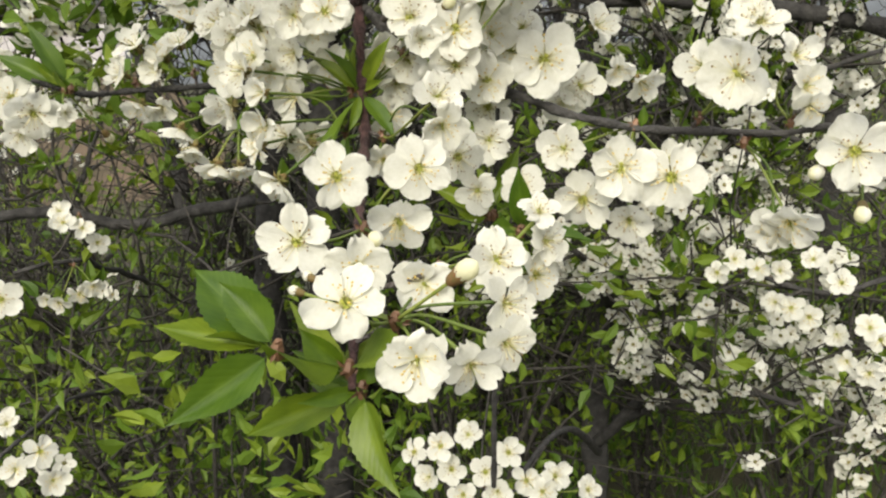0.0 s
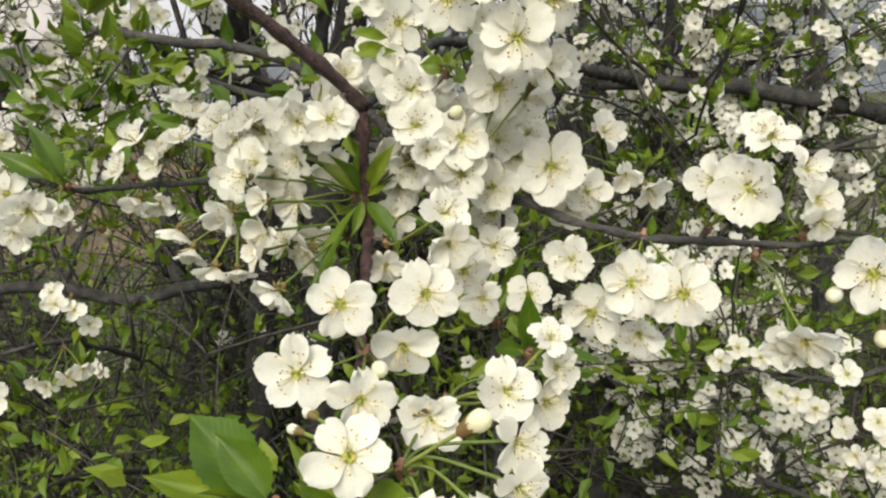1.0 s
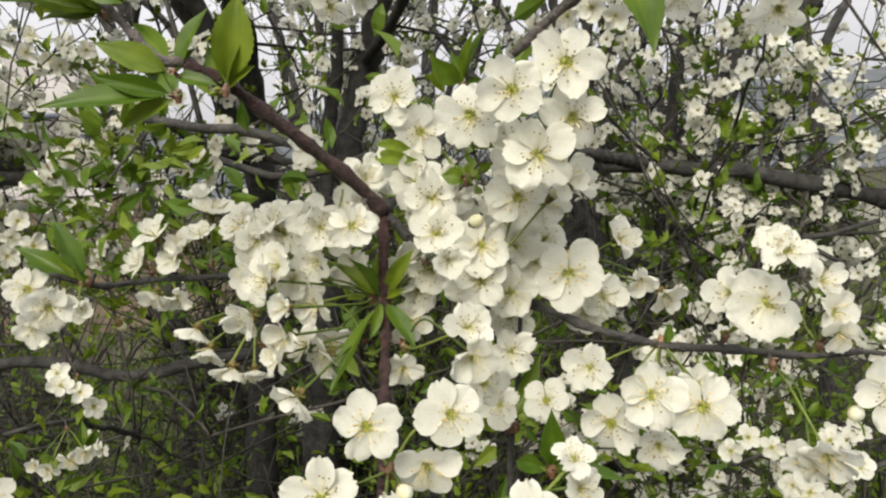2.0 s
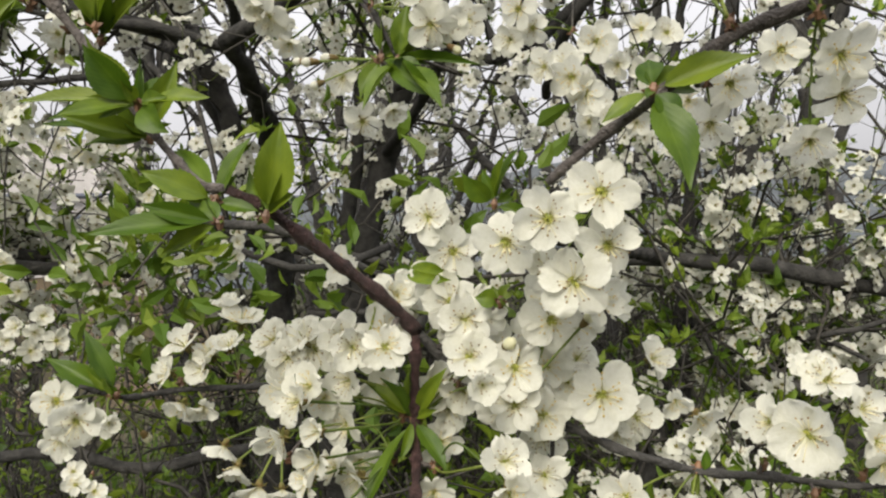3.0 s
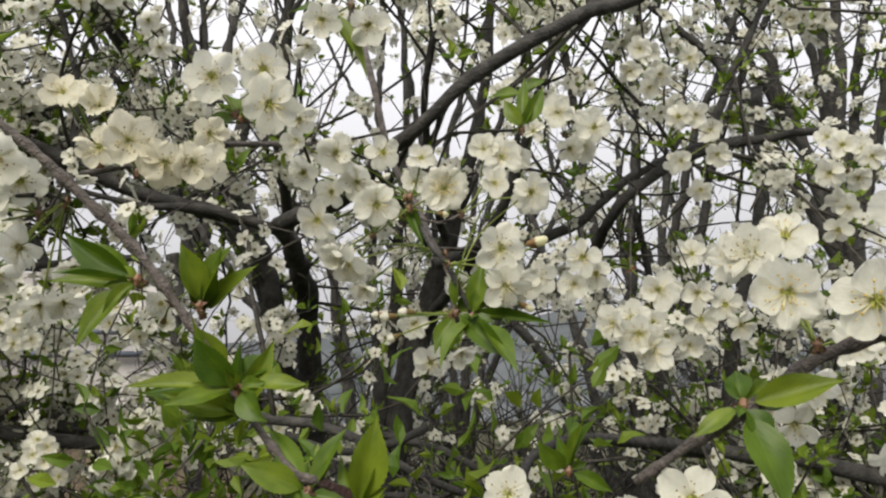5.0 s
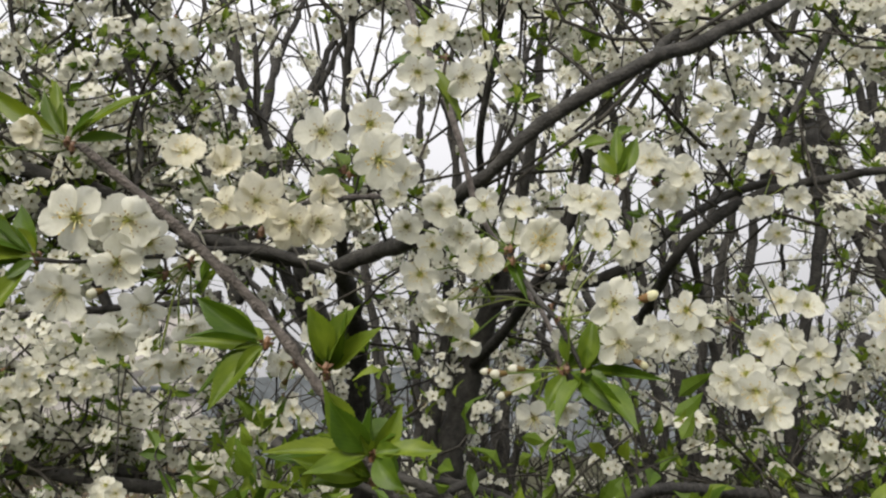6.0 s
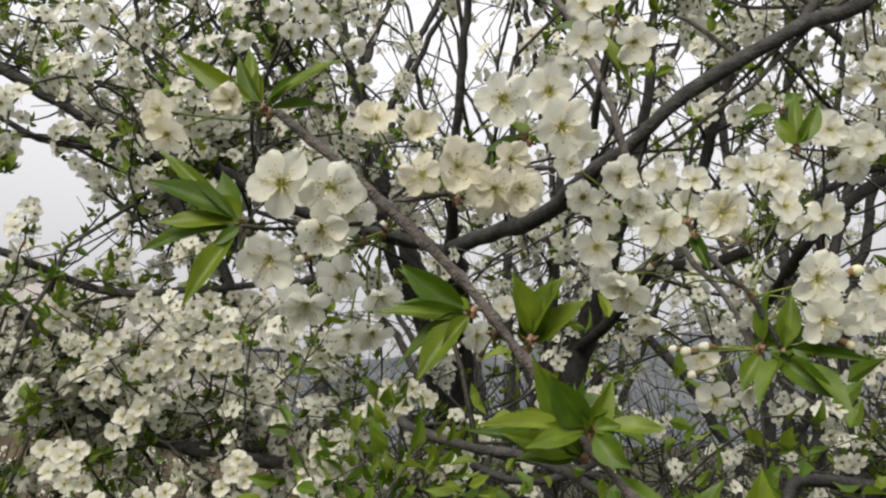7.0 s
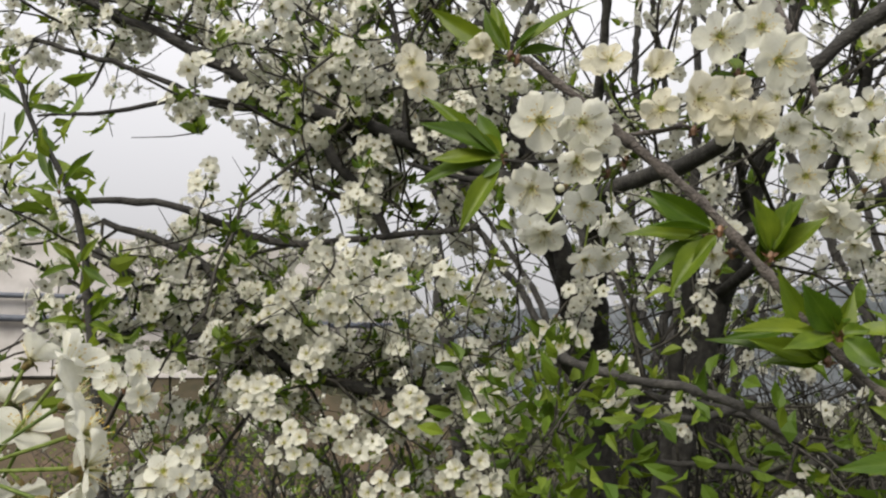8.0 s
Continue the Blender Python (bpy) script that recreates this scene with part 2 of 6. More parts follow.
def stamen_mesh(seed, dry):
    """Filaments with anthers round one pistil, and the throat of the flower."""
    rng = np.random.default_rng(seed)
    vs, fs, ix = [], [], []

    def add(v, f, m):
        o = len(vs)
        vs.extend(v)
        fs.extend([[j + o for j in q] for q in f])
        ix.extend([m] * len(f))

    for k in range(22):
        a, lean, ln = k * 0.2417 * 2.618 + rng.uniform(-0.3, 0.3), rng.uniform(0.2, 1.1), rng.uniform(0.32, 0.64)
        d = np.array([math.cos(a) * math.sin(lean), math.sin(a) * math.sin(lean), math.cos(lean)])
        base = np.array([math.cos(a), math.sin(a), 0]) * 0.08
        mid, end = base + d * ln * 0.5 + [0, 0, 0.03], base + d * ln + [0, 0, 0.05]
        v, f = tube(np.array([(*base, 0.012), (*mid, 0.010), (*end, 0.008)]), 3)
        add(v, f, 0)
        e, s = end, rng.uniform(0.026, 0.038)
        add([e + [s, 0, 0], e + [0, s, 0], e - [s, 0, 0], e - [0, s, 0], e + [0, 0, s * 0.9], e - [0, 0, s * 0.9]],
            [(0, 1, 4), (1, 2, 4), (2, 3, 4), (3, 0, 4), (1, 0, 5), (2, 1, 5), (3, 2, 5), (0, 3, 5)], 1)
    v, f = tube(np.array([(0, 0, -0.1, 0.035), (0, 0, 0.05, 0.03), (0, 0, 0.42, 0.012), (0, 0, 0.46, 0.028)]), 5)
    add(v, f, 2)
    n = 9
    rim = [(0.17 * math.cos(j * 6.2832 / n), 0.17 * math.sin(j * 6.2832 / n), 0.06) for j in range(n)]
    add(rim + [(0, 0, 0.0)], [(j, (j + 1) % n, n) for j in range(n)], 2)
    return mesh_of("flower_center", vs, fs, [FILAMENT, ANTHER_DRY if dry else ANTHER, THROAT], ix)


def calyx_mesh(seed):
    rng = np.random.default_rng(seed)
    v, f = tube(np.array([(0, 0, -0.36, 0.05), (0, 0, -0.30, 0.11), (0, 0, -0.16, 0.15), (0, 0, -0.03, 0.13), (0, 0, 0.0, 0.15)]), 8)
    v, f = [tuple(p) for p in v], [list(q) for q in f]
    for k in range(5):
        a = k * 1.2566 + 0.63
        ca, sa, drop = math.cos(a), math.sin(a), rng.uniform(-0.22, -0.08)
        o = len(v)
        for x, y, z in ((0.12, -0.08, -0.03), (0.12, 0.08, -0.03), (0.27, 0.085, -0.05), (0.27, -0.085, -0.05), (0.42, 0, drop), (0.2, 0, -0.09)):
            v.append((x * ca - y * sa, x * sa + y * ca, z))
        f += [[o, o + 3, o + 2, o + 1], [o + 3, o + 4, o + 2], [o, o + 5, o + 4, o + 3], [o + 1, o + 2, o + 4, o + 5]]
    return mesh_of("calyx", v, f, [CALYX])


PETALS = [mesh_of("petal", *petal_mesh(s), [PETAL]) for s in range(10)]
PETALS_OLD = [mesh_of("petal", *petal_mesh(s), [PETAL_OLD]) for s in range(10)]
STAMENS = [stamen_mesh(s, s % 3 != 2) for s in range(6)]
CALYCES = [calyx_mesh(s) for s in range(3)]


def leaf_mesh(seed, wide, nu=14, nv=6, arch=0.2, teeth=True, stalk=True):
    """A toothed blade along x, one unit long, folded at the midrib, on a short stalk."""
    rng = np.random.default_rng(seed)
    fold, twist, side = rng.uniform(0.2, 0.7), rng.uniform(-0.9, 0.9), rng.uniform(-0.09, 0.09)
    ph = rng.uniform(0, 6)
    vs, fs = [], []
    for i in range(nu + 1):
        s = i / nu
        w = wide * (math.sin(math.pi * s ** 0.82) ** 0.9) * (1 - 0.25 * s * s) * (1 - 0.35 * max(0.0, (s - 0.7) / 0.3)) + 0.003
        if teeth and 0 < i < nu:
            w *= 1 + (0.045 if i % 2 else -0.03)
        tw = twist * (s - 0.3)
        for k in range(nv + 1):
            q = 2 * k / nv - 1
            y, z = q * w, abs(q) * w * fold + 0.022 * math.sin(ph + 9 * s + 2 * q) * abs(q)
            y, z = y * math.cos(tw) - z * math.sin(tw), y * math.sin(tw) + z * math.cos(tw)
            vs.append((0.12 + 0.88 * s, y + side * math.sin(3.1 * s), z - arch * (s - 0.35) ** 2 + arch * 0.12))
    for i in range(nu):
        for k in range(nv):
            a = i * (nv + 1) + k
            fs.append((a, a + 1, a + nv + 2, a + nv + 1))
    if not stalk:
        return vs, fs
    v, f = tube(np.array([(0, 0, 0, 0.012), (0.1, 0, 0.0, 0.010), (0.3, 0, -0.004, 0.010), (0.62, 0, -0.01 - arch * 0.02, 0.006)]), 4)
    o = len(vs)
    vs += [tuple(p) for p in v]
    fs += [tuple(j + o for j in q) for q in f]
    return vs, fs


veined(LEAF)
LEAVES = [mesh_of("leaf", *leaf_mesh(s, 0.5, 26, 6, arch=0.1 + 0.12 * (s % 4)), [LEAF]) for s in range(8)]

# ---- trees: an empty at the foot, with branches, flowers and leaves as parts ----
TREES, LINES, PICK = {}, {}, np.random.default_rng(7)


def tree(key, label, foot):
    TREES[key] = tagged(new("cherry_tree"), label, "tree", "blossoming cherry trees")
    TREES[key].matrix_basis = pose(*foot)
    LINES[key] = []
    return TREES[key]


def local(key, pts):
    p = np.array(pts, float)
    p[:, :3] -= np.array(TREES[key].location)
    return p


BARKS = {"old": (BARK, 0.07, "dark grey-brown rough branch"), "young": (BARK_YOUNG, 0.13, "reddish-brown knobbly twig"), "grey": (BARK_GREY, 0.06, "smooth grey-brown twig")}


def bough(key, bark, pts):
    mat, knobs, label = BARKS[bark]
    near = pts[0][1] < 0.75
    line = spline(pts, 0.0035 if near else 0.03)
    if not near:
        w = np.cumsum(PICK.normal(size=(len(line), 3)) * (0.0045 if pts[0][1] > 1.9 else 0.0024), axis=0)
        w -= np.linspace(0, 1, len(line))[:, None] * w[-1]
        line[:, :3] += w
    else:
        run = np.concatenate([[0], np.cumsum(np.linalg.norm(np.diff(line[:, :3], axis=0), axis=1))])
        line[:, 3] *= 0.84 if bark == "old" else 0.95
        for at in np.arange(0.012, run[-1], 0.026) + PICK.uniform(-0.007, 0.007):
            line[:, 3] *= 1 + 0.42 * np.exp(-((run - at) / 0.0042) ** 2)
    LINES[key].append(line)
    v, f = tube(local(key, line), 10, knobs, PICK)
    return under("branch", mesh_of("branch", v, f, [mat]), TREES[key], None, label)


def flower(key, at, face, width, shut, node, old=False):
    """One open blossom on its stalk; shut: 0 flat open, 1 a closed cup."""
    foot = Vector(TREES[key].location)
    scale = width * 0.54
    face = Vector(face).normalized()
    m = Matrix.Translation(Vector(at) - foot) @ toward(face, PICK.uniform(0, 6.28)) @ Matrix.Diagonal((scale, scale, scale, 1))
    ob = under("flower", CALYCES[PICK.integers(3)], TREES[key], m)
    lift = (0.10 + PICK.uniform(-0.14, 0.34)) if not shut else shut
    for k in range(5):
        tilt = -lift - PICK.uniform(-0.2, 0.22)
        turn = Matrix.Rotation(k * 1.2566 + PICK.uniform(-0.11, 0.11), 4, "Z") @ Matrix.Rotation(tilt, 4, "Y") @ Matrix.Rotation(PICK.uniform(-0.4, 0.4), 4, "X")
        under("petal", (PETALS_OLD if old else PETALS)[PICK.integers(10)], ob, turn @ Matrix.Diagonal((PICK.uniform(0.9, 1.08), PICK.uniform(0.92, 1.12), PICK.uniform(0.7, 1.5), 1)))
    under("flower_center", STAMENS[PICK.integers(6)], ob)
    inv = m.inverted()
    a, b = Vector((0, 0, -0.33)), inv @ (Vector(node) - foot)
    mid = (a + b) / 2 + Vector((0, 0, -0.3 * (a - b).length))
    r = 0.0006 / scale
    v, f = tube(spline([(*a, r * 1.3), (*mid, r), (*b, r * 1.2)], 0.25), 5)
    under("pedicel", mesh_of("pedicel", v, f, [PEDICEL]), ob)
    return ob


def bud(key, at, width, node):
    foot = Vector(TREES[key].location)
    d = (Vector(at) - Vector(node)).normalized()
    m = Matrix.Translation(Vector(at) - foot) @ toward(d) @ Matrix.Diagonal((0.33 * width, 0.33 * width, 0.4 * width, 1))
    v, f = tube(np.array([(0, 0, -1.9, 0.2), (0, 0, -1.6, 0.55), (0, 0, -1.0, 0.72), (0, 0, -0.4, 0.84), (0, 0, -0.1, 0.9)]), 8)
    ob = under("flower_bud", mesh_of("bud_calyx", v, f, [BUD_CALYX]), TREES[key], m)
    prof = [(-0.8, 0.6), (-0.3, 0.86), (0.1, 1.0), (0.6, 0.92), (1.0, 0.62), (1.25, 0.2)]
    v, f = tube(np.array([(0.04 * math.sin(7 * z), 0, z, r) for z, r in prof]), 10, 0.03, PICK)
    under("petal_ball", mesh_of("petal_ball", v, f, [PETAL]), ob)
    b = m.inverted() @ (Vector(node) - foot)
    s = 0.34 * width
    v, f = tube(spline([(0, 0, -1.8, 0.0007 / s), (*(b * 0.5 + Vector((0.3, 0, -1))), 0.0006 / s), (*b, 0.0007 / s)], 0.6), 5)
    under("pedicel", mesh_of("pedicel", v, f, [PEDICEL]), ob)


def scales(key, node):
    """The cluster of brown bud scales and green bracts where the stalks of a spur meet."""
    vs, fs, ix = [], [], []
    p = np.array(node) - np.array(TREES[key].location)
    for k in range(9):
        d = PICK.normal(size=3)
        d /= np.linalg.norm(d)
        s, l = PICK.uniform(0.0009, 0.0018), PICK.uniform(0.003, 0.006)
        side = np.cross(d, [0.3, 0.5, 0.8])
        o = len(vs)
        vs += [p, p + d * l * 0.6 + side * s, p + d * l, p + d * l * 0.6 - side * s, p + d * l * 0.5 + np.cross(d, side) * s]
        fs += [(o, o + 1, o + 2, o + 4), (o, o + 4, o + 2, o + 3), (o, o + 3, o + 2, o + 1)]
        ix += [k % 3 == 0] * 3
    v, f = tube(np.array([(*(p - [0, 0, 0.003]), 0.0012), (*p, 0.0022), (*(p + [0.001, 0, 0.003]), 0.001)]), 6)
    o = len(vs)
    vs += list(v)
    fs += [tuple(j + o for j in q) for q in f]
    ix += [0] * len(f)
    under("spur_node", mesh_of("spur_node", vs, fs, [SCALE_BROWN, PEDICEL], [int(i) for i in ix], False), TREES[key], None, "brown bud scales with green bracts")


def sprig(key, node):
    """A thin twig from the nearest branch of the tree to a spur."""
    n = np.array(node)
    best = min((l[np.argmin(np.linalg.norm(l[:, :3] - n, axis=1))] for l in LINES[key]), key=lambda q: np.linalg.norm(q[:3] - n))
    gap = np.linalg.norm(best[:3] - n)
    if gap < best[3]:
        return
    r = min(best[3] * 0.6, 0.0016 + 0.004 * gap)
    mid = (best[:3] + n) / 2 + PICK.normal(size=3) * 0.12 * gap
    line = spline([(*best[:3], r), (*mid, r * 0.85), (*n, max(0.0012, r * 0.6))], 0.01)
    LINES[key].append(line)
    v, f = tube(local(key, line), 6, 0.06, PICK)
    under("twig", mesh_of("twig", v, f, [BARK_GREY if key == "near" else TWIG]), TREES[key])


def spur(node, flowers, buds=(), key="near", old=False):
    sprig(key, node)
    scales(key, node)
    for x, y, z, nx, ny, nz, width, *shut in flowers:
        flower(key, (x, y, z), (nx, ny, nz), width, shut[0] if shut else 0, node, old)
    for x, y, z, width in buds:
        bud(key, (x, y, z), width, node)


def rosette(node, tips, key="near"):
    """Leaves that spring from one place, each given by its tip and width, round a few small unfolding ones."""
    foot = Vector(TREES[key].location)
    tips = list(tips)
    if len(tips) > 1:
        scales(key, node)
        for k in range(len(tips) if len(tips) > 2 else 1):
            a, b = tips[k], tips[PICK.integers(len(tips))]
            s = PICK.uniform(0.4, 0.75)
            p = [n + s * (0.65 * u + 0.35 * v - n) + PICK.normal() * 0.004 for n, u, v in zip(node, a, b)]
            tips.append((p[0], p[1] + PICK.uniform(-0.004, 0.01), p[2] + 0.003, a[3] * PICK.uniform(0.45, 0.75)))
    for x, y, z, width in tips:
        d = Vector((x, y, z)) - Vector(node)
        side = d.cross(Vector((PICK.normal() * 0.5, PICK.normal() * 0.3 - 0.9, 0.5))).normalized()
        up = d.cross(side).normalized() * -1
        side = up.cross(d.normalized())
        m = Matrix((d.normalized(), side, up)).transposed().to_4x4()
        m = Matrix.Translation(Vector(node) - foot) @ m @ Matrix.Diagonal((d.length * 1.08, width * 1.0, 0.65 * width + 0.4 * d.length * 0.5, 1))
        under("leaf", LEAVES[PICK.integers(8)], TREES[key], m)


class Soup:
    """Many small pieces joined into one mesh."""

    def __init__(self, mats):
        self.v, self.f, self.i, self.n, self.mats = [], [], [], 0, mats

    def add(self, verts, faces, idx):
        self.v.append(verts)
        self.f.append([[j + self.n for j in q] for q in faces])
        self.i.append(idx)
        self.n += len(verts)

    def done(self, name, parent, label, smooth=True):
        if not self.n:
            return
        vs = np.concatenate(self.v)
        if parent is not None:
            vs = vs - np.array(parent.location)
        fs = [q for g in self.f for q in g]
        ix = [j for g in self.i for j in g]
        ob = new(name, mesh_of(name, vs, fs, self.mats, ix, smooth))
        ob.parent = parent
        return tagged(ob, label, kind="stuff")


def small_flower(seed, fine=True):
    """A light blossom for the joined crowns."""
    rng = np.random.default_rng(seed)
    vs, fs, ix = [], [], []
    lift = rng.uniform(0.0, 0.3)
    for k in range(5):
        v, f = petal_mesh(seed * 7 + k, 3 if fine else 2, 2 if fine else 1, 0.95)
        c, s = math.cos(k * 1.2566 + rng.uniform(-0.1, 0.1)), math.sin(k * 1.2566 + rng.uniform(-0.1, 0.1))
        t = lift + rng.uniform(-0.2, 0.2)
        o = len(vs)
        for x, y, z in v:
            x, z = x * math.cos(t) - z * math.sin(t), x * math.sin(t) + z * math.cos(t)
            vs.append((x * c - y * s, x * s + y * c, z))
        fs += [[j + o for j in q] for q in f]
        ix += [0] * len(f)
    o = len(vs)
    vs += [(0.22 * math.cos(j * 1.2566), 0.22 * math.sin(j * 1.2566), 0.09) for j in range(5)] + [(0, 0, 0.15)]
    fs += [[o + j, o + (j + 1) % 5, o + 5] for j in range(5)]
    ix += [1] * 5
    if fine:
        for k in range(6):
            a, r = rng.uniform(0, 6.28), rng.uniform(0.22, 0.42)
            p = np.array([r * math.cos(a), r * math.sin(a), 0.26 + rng.uniform(0, 0.15)])
            o = len(vs)
            vs += [tuple(p + [0.04, 0, 0]), tuple(p + [-0.02, 0.035, 0]), tuple(p + [-0.02, -0.035, 0]), tuple(p * 0.3)]
            fs += [[o, o + 1, o + 2], [o, o + 3, o + 1]]
            ix += [2, 2]
    o = len(vs)
    vs += [(0.03, 0, -0.1), (-0.03, 0.03, -0.1), (-0.03, -0.03, -0.1), (0.02, 0, -1.5), (-0.02, 0.02, -1.5), (-0.02, -0.02, -1.5)]
    fs += [[o, o + 1, o + 4, o + 3], [o + 1, o + 2, o + 5, o + 4], [o + 2, o, o + 3, o + 5]]
    ix += [3] * 3
    return np.array(vs), fs, ix


def small_leaf(seed):
    v, f = leaf_mesh(seed, 0.21, 3, 2, 0.15 + 0.1 * (seed % 4), False, False)
    return np.array(v), [list(q) for q in f], [0] * len(f)


SMALL = [small_flower(s) for s in range(12)]
TINY = [small_flower(s + 40, False) for s in range(8)]
BLADES = [small_leaf(s) for s in range(8)]
SMALL_MESH = [mesh_of("small_flower", v, f, [PETAL_FAR, THROAT_FAR, ANTHER_DRY, PEDICEL], i) for v, f, i in SMALL]
BLADE_MESH = [mesh_of("small_leaf", v, f, [LEAF_FAR], i, False) for v, f, i in BLADES]


def turned(rng, z):
    """A turn whose z is given, spun at random."""
    z = z / (np.linalg.norm(z) + 1e-9)
    a = rng.normal(size=3)
    x = np.cross(a, z)
    x /= np.linalg.norm(x) + 1e-9
    return np.stack([x, np.cross(z, x), z], 1)


# thin places in the crowns, where the sky or the dark stems show: centre and reach
GAPS = np.array([(-1.08, 1.12, 2.08, 0.185), (-0.28, 1.20, 1.72, 0.13), (-0.35, 1.55, 1.74, 0.14), (-0.33, 1.40, 1.96, 0.10), (-0.10, 1.30, 1.70, 0.10), (-0.13, 1.60, 1.74, 0.11),
                 (-0.13, 1.30, 2.13, 0.14), (-0.22, 1.80, 2.35, 0.22), (-0.33, 2.90, 2.80, 0.40), (0.30, 1.40, 2.10, 0.09), (0.60, 2.80, 2.55, 0.28),
                 (-0.31, 1.20, 1.57, 0.10), (-0.37, 1.60, 1.55, 0.12), (-0.19, 1.25, 1.60, 0.09), (-0.55, 1.20, 1.98, 0.09), (-0.85, 1.90, 2.12, 0.14)])


def thin_place(p):
    """True where one of the points p lies in a gap of the crowns."""
    p = np.atleast_2d(p)
    return bool((np.linalg.norm(p[:, None] - GAPS[None, :, :3], axis=2) < GAPS[:, 3]).any())


EYE_ZONE = np.array([-0.04, 0.03, 1.62])


def dress(key, seed, twigs, reach, bloom, leafy, span=(0.0, 1.0), keep=0.85, fine=True, size=0.029, back=0.5, low=1.0, part=None, single=0):
    """Grows twigs along a tree's branches and sets clusters of blossom and leaf on them."""
    rng = np.random.default_rng(seed)
    wood = Soup([TWIG])
    white = Soup([PETAL_FAR, THROAT_FAR, ANTHER_DRY, PEDICEL])
    green = Soup([LEAF_FAR])
    blooms, blades = [], []
    lines = [l for l in (LINES[key][part[0]:part[1]] if part else LINES[key]) if l[0, 1] > 0.72]
    weight = np.array([np.linalg.norm(np.diff(l[:, :3], axis=0), axis=1).sum() for l in lines])
    for _ in range(twigs):
        l = lines[rng.choice(len(lines), p=weight / weight.sum())]
        k = rng.integers(int(span[0] * (len(l) - 1)), max(1, int(span[1] * len(l))))
        p = l[k, :3].copy()
        if p[2] < 0.75:
            continue
        ax = l[min(k + 1, len(l) - 1), :3] - l[max(k - 1, 0), :3]
        d = rng.normal(size=3) + [0, back, 0] + 0.6 * ax / (np.linalg.norm(ax) + 1e-9) * rng.choice([-1, 1]) + [0, 0, 0.35]
        d /= np.linalg.norm(d)
        n, step = rng.integers(6, 12), reach * rng.uniform(0.05, 0.12)
        pts, r0 = [], min(l[k, 3] * 0.6, rng.uniform(0.0022, 0.0045))
        for j in range(n):
            pts.append((*p, r0 * (1 - 0.65 * j / n)))
            d = d + rng.normal(size=3) * 0.3 + [0, 0, 0.03]
            d /= np.linalg.norm(d)
            p = p + d * step
        pts = np.array(pts)
        if (np.linalg.norm(pts[:, :3] - EYE_ZONE, axis=1) < keep).any() or thin_place(pts[:, :3]):
            continue
        v, f = tube(pts, 4)
        wood.add(v, f, [0] * len(f))
        for j in range(1, n, 3):
            e = d * 0.4 + rng.normal(size=3) * 0.7 + [0, 0, 0.3]
            e *= rng.uniform(0.05, 0.16) / np.linalg.norm(e)
            q = pts[j, :3]
            bend = rng.normal(size=3) * 0.012
            v, f = tube(np.array([(*q, 0.0014), (*(q + e * 0.5 + bend), 0.0011), (*(q + e), 0.0007)]), 3)
            if np.linalg.norm(q + e - EYE_ZONE) > keep and not thin_place(q + e):
                wood.add(v, f, [0] * len(f))
        for j in range(1, n):
            for _ in range(2):
                c = pts[j, :3] + rng.normal(size=3) * 0.006
                if thin_place(c):
                    continue
                if rng.uniform() < bloom * min(1.0, max(0.12, (c[2] - low) / 0.6)):
                    for _ in range(rng.integers(4, 9)):
                        o = rng.normal(size=3)
                        o /= np.linalg.norm(o)
                        w = size * rng.uniform(0.85, 1.12) / 2
                        z = o + [0, -0.7, 0.05] + rng.normal(size=3) * 0.35
                        blooms.append((c + o * rng.uniform(0.014, 0.03), turned(rng, z) * w, rng.integers(8)))
                if rng.uniform() < leafy * 2.0:
                    for _ in range(rng.integers(4, 8)):
                        x = rng.normal(size=3) + [0, 0, 0.8]
                        x /= np.linalg.norm(x)
                        m = turned(rng, x)
                        blades.append((c, np.stack([m[:, 2], m[:, 0], m[:, 1]], 1) * rng.uniform(0.014, 0.034), rng.integers(8)))
    foot = np.array(TREES[key].location)
    for name, places, soup, kinds, shared in (("flower", blooms, white, SMALL if fine else TINY, SMALL_MESH), ("leaf", blades, green, BLADES, BLADE_MESH)):
        places.sort(key=lambda q: q[0][1])
        for k, (c, m, j) in enumerate(places):
            if k < single:
                pose_m = Matrix([[*map(float, row), float(v)] for row, v in zip(m, c - foot)] + [[0, 0, 0, 1]])
                under(name, shared[j], TREES[key], pose_m)
            else:
                tv, tf, ti = kinds[j]
                soup.add(tv @ m.T + c, tf, ti)
    wood.done("brushwood", TREES[key], "fine dark twigs")
    white.done("blossom", TREES[key], "clusters of small white cherry blossom")
    green.done("foliage", TREES[key], "young green leaves", False)


def shoot(key, at, count, spread, seed, length=0.04):
    """A dense tuft of young leaves round one place."""
    rng = np.random.default_rng(seed)
    green = Soup([LEAF_FAR])
    for _ in range(count):
        o = rng.normal(size=3) * np.array([1, 0.7, 1]) * spread * 0.38
        x = o / (np.linalg.norm(o) + 1e-6) + rng.normal(size=3) * 0.5 + [0, -0.1, 0.3]
        x /= np.linalg.norm(x)
        m = turned(rng, x)
        tv, tf, ti = BLADES[rng.integers(8)]
        green.add((tv * length * rng.uniform(0.6, 1.2)) @ np.stack([m[:, 2], m[:, 0], m[:, 1]], 1).T + np.array(at) + o, tf, ti)
    green.done("foliage", TREES[key], "tuft of bright young leaves", False)


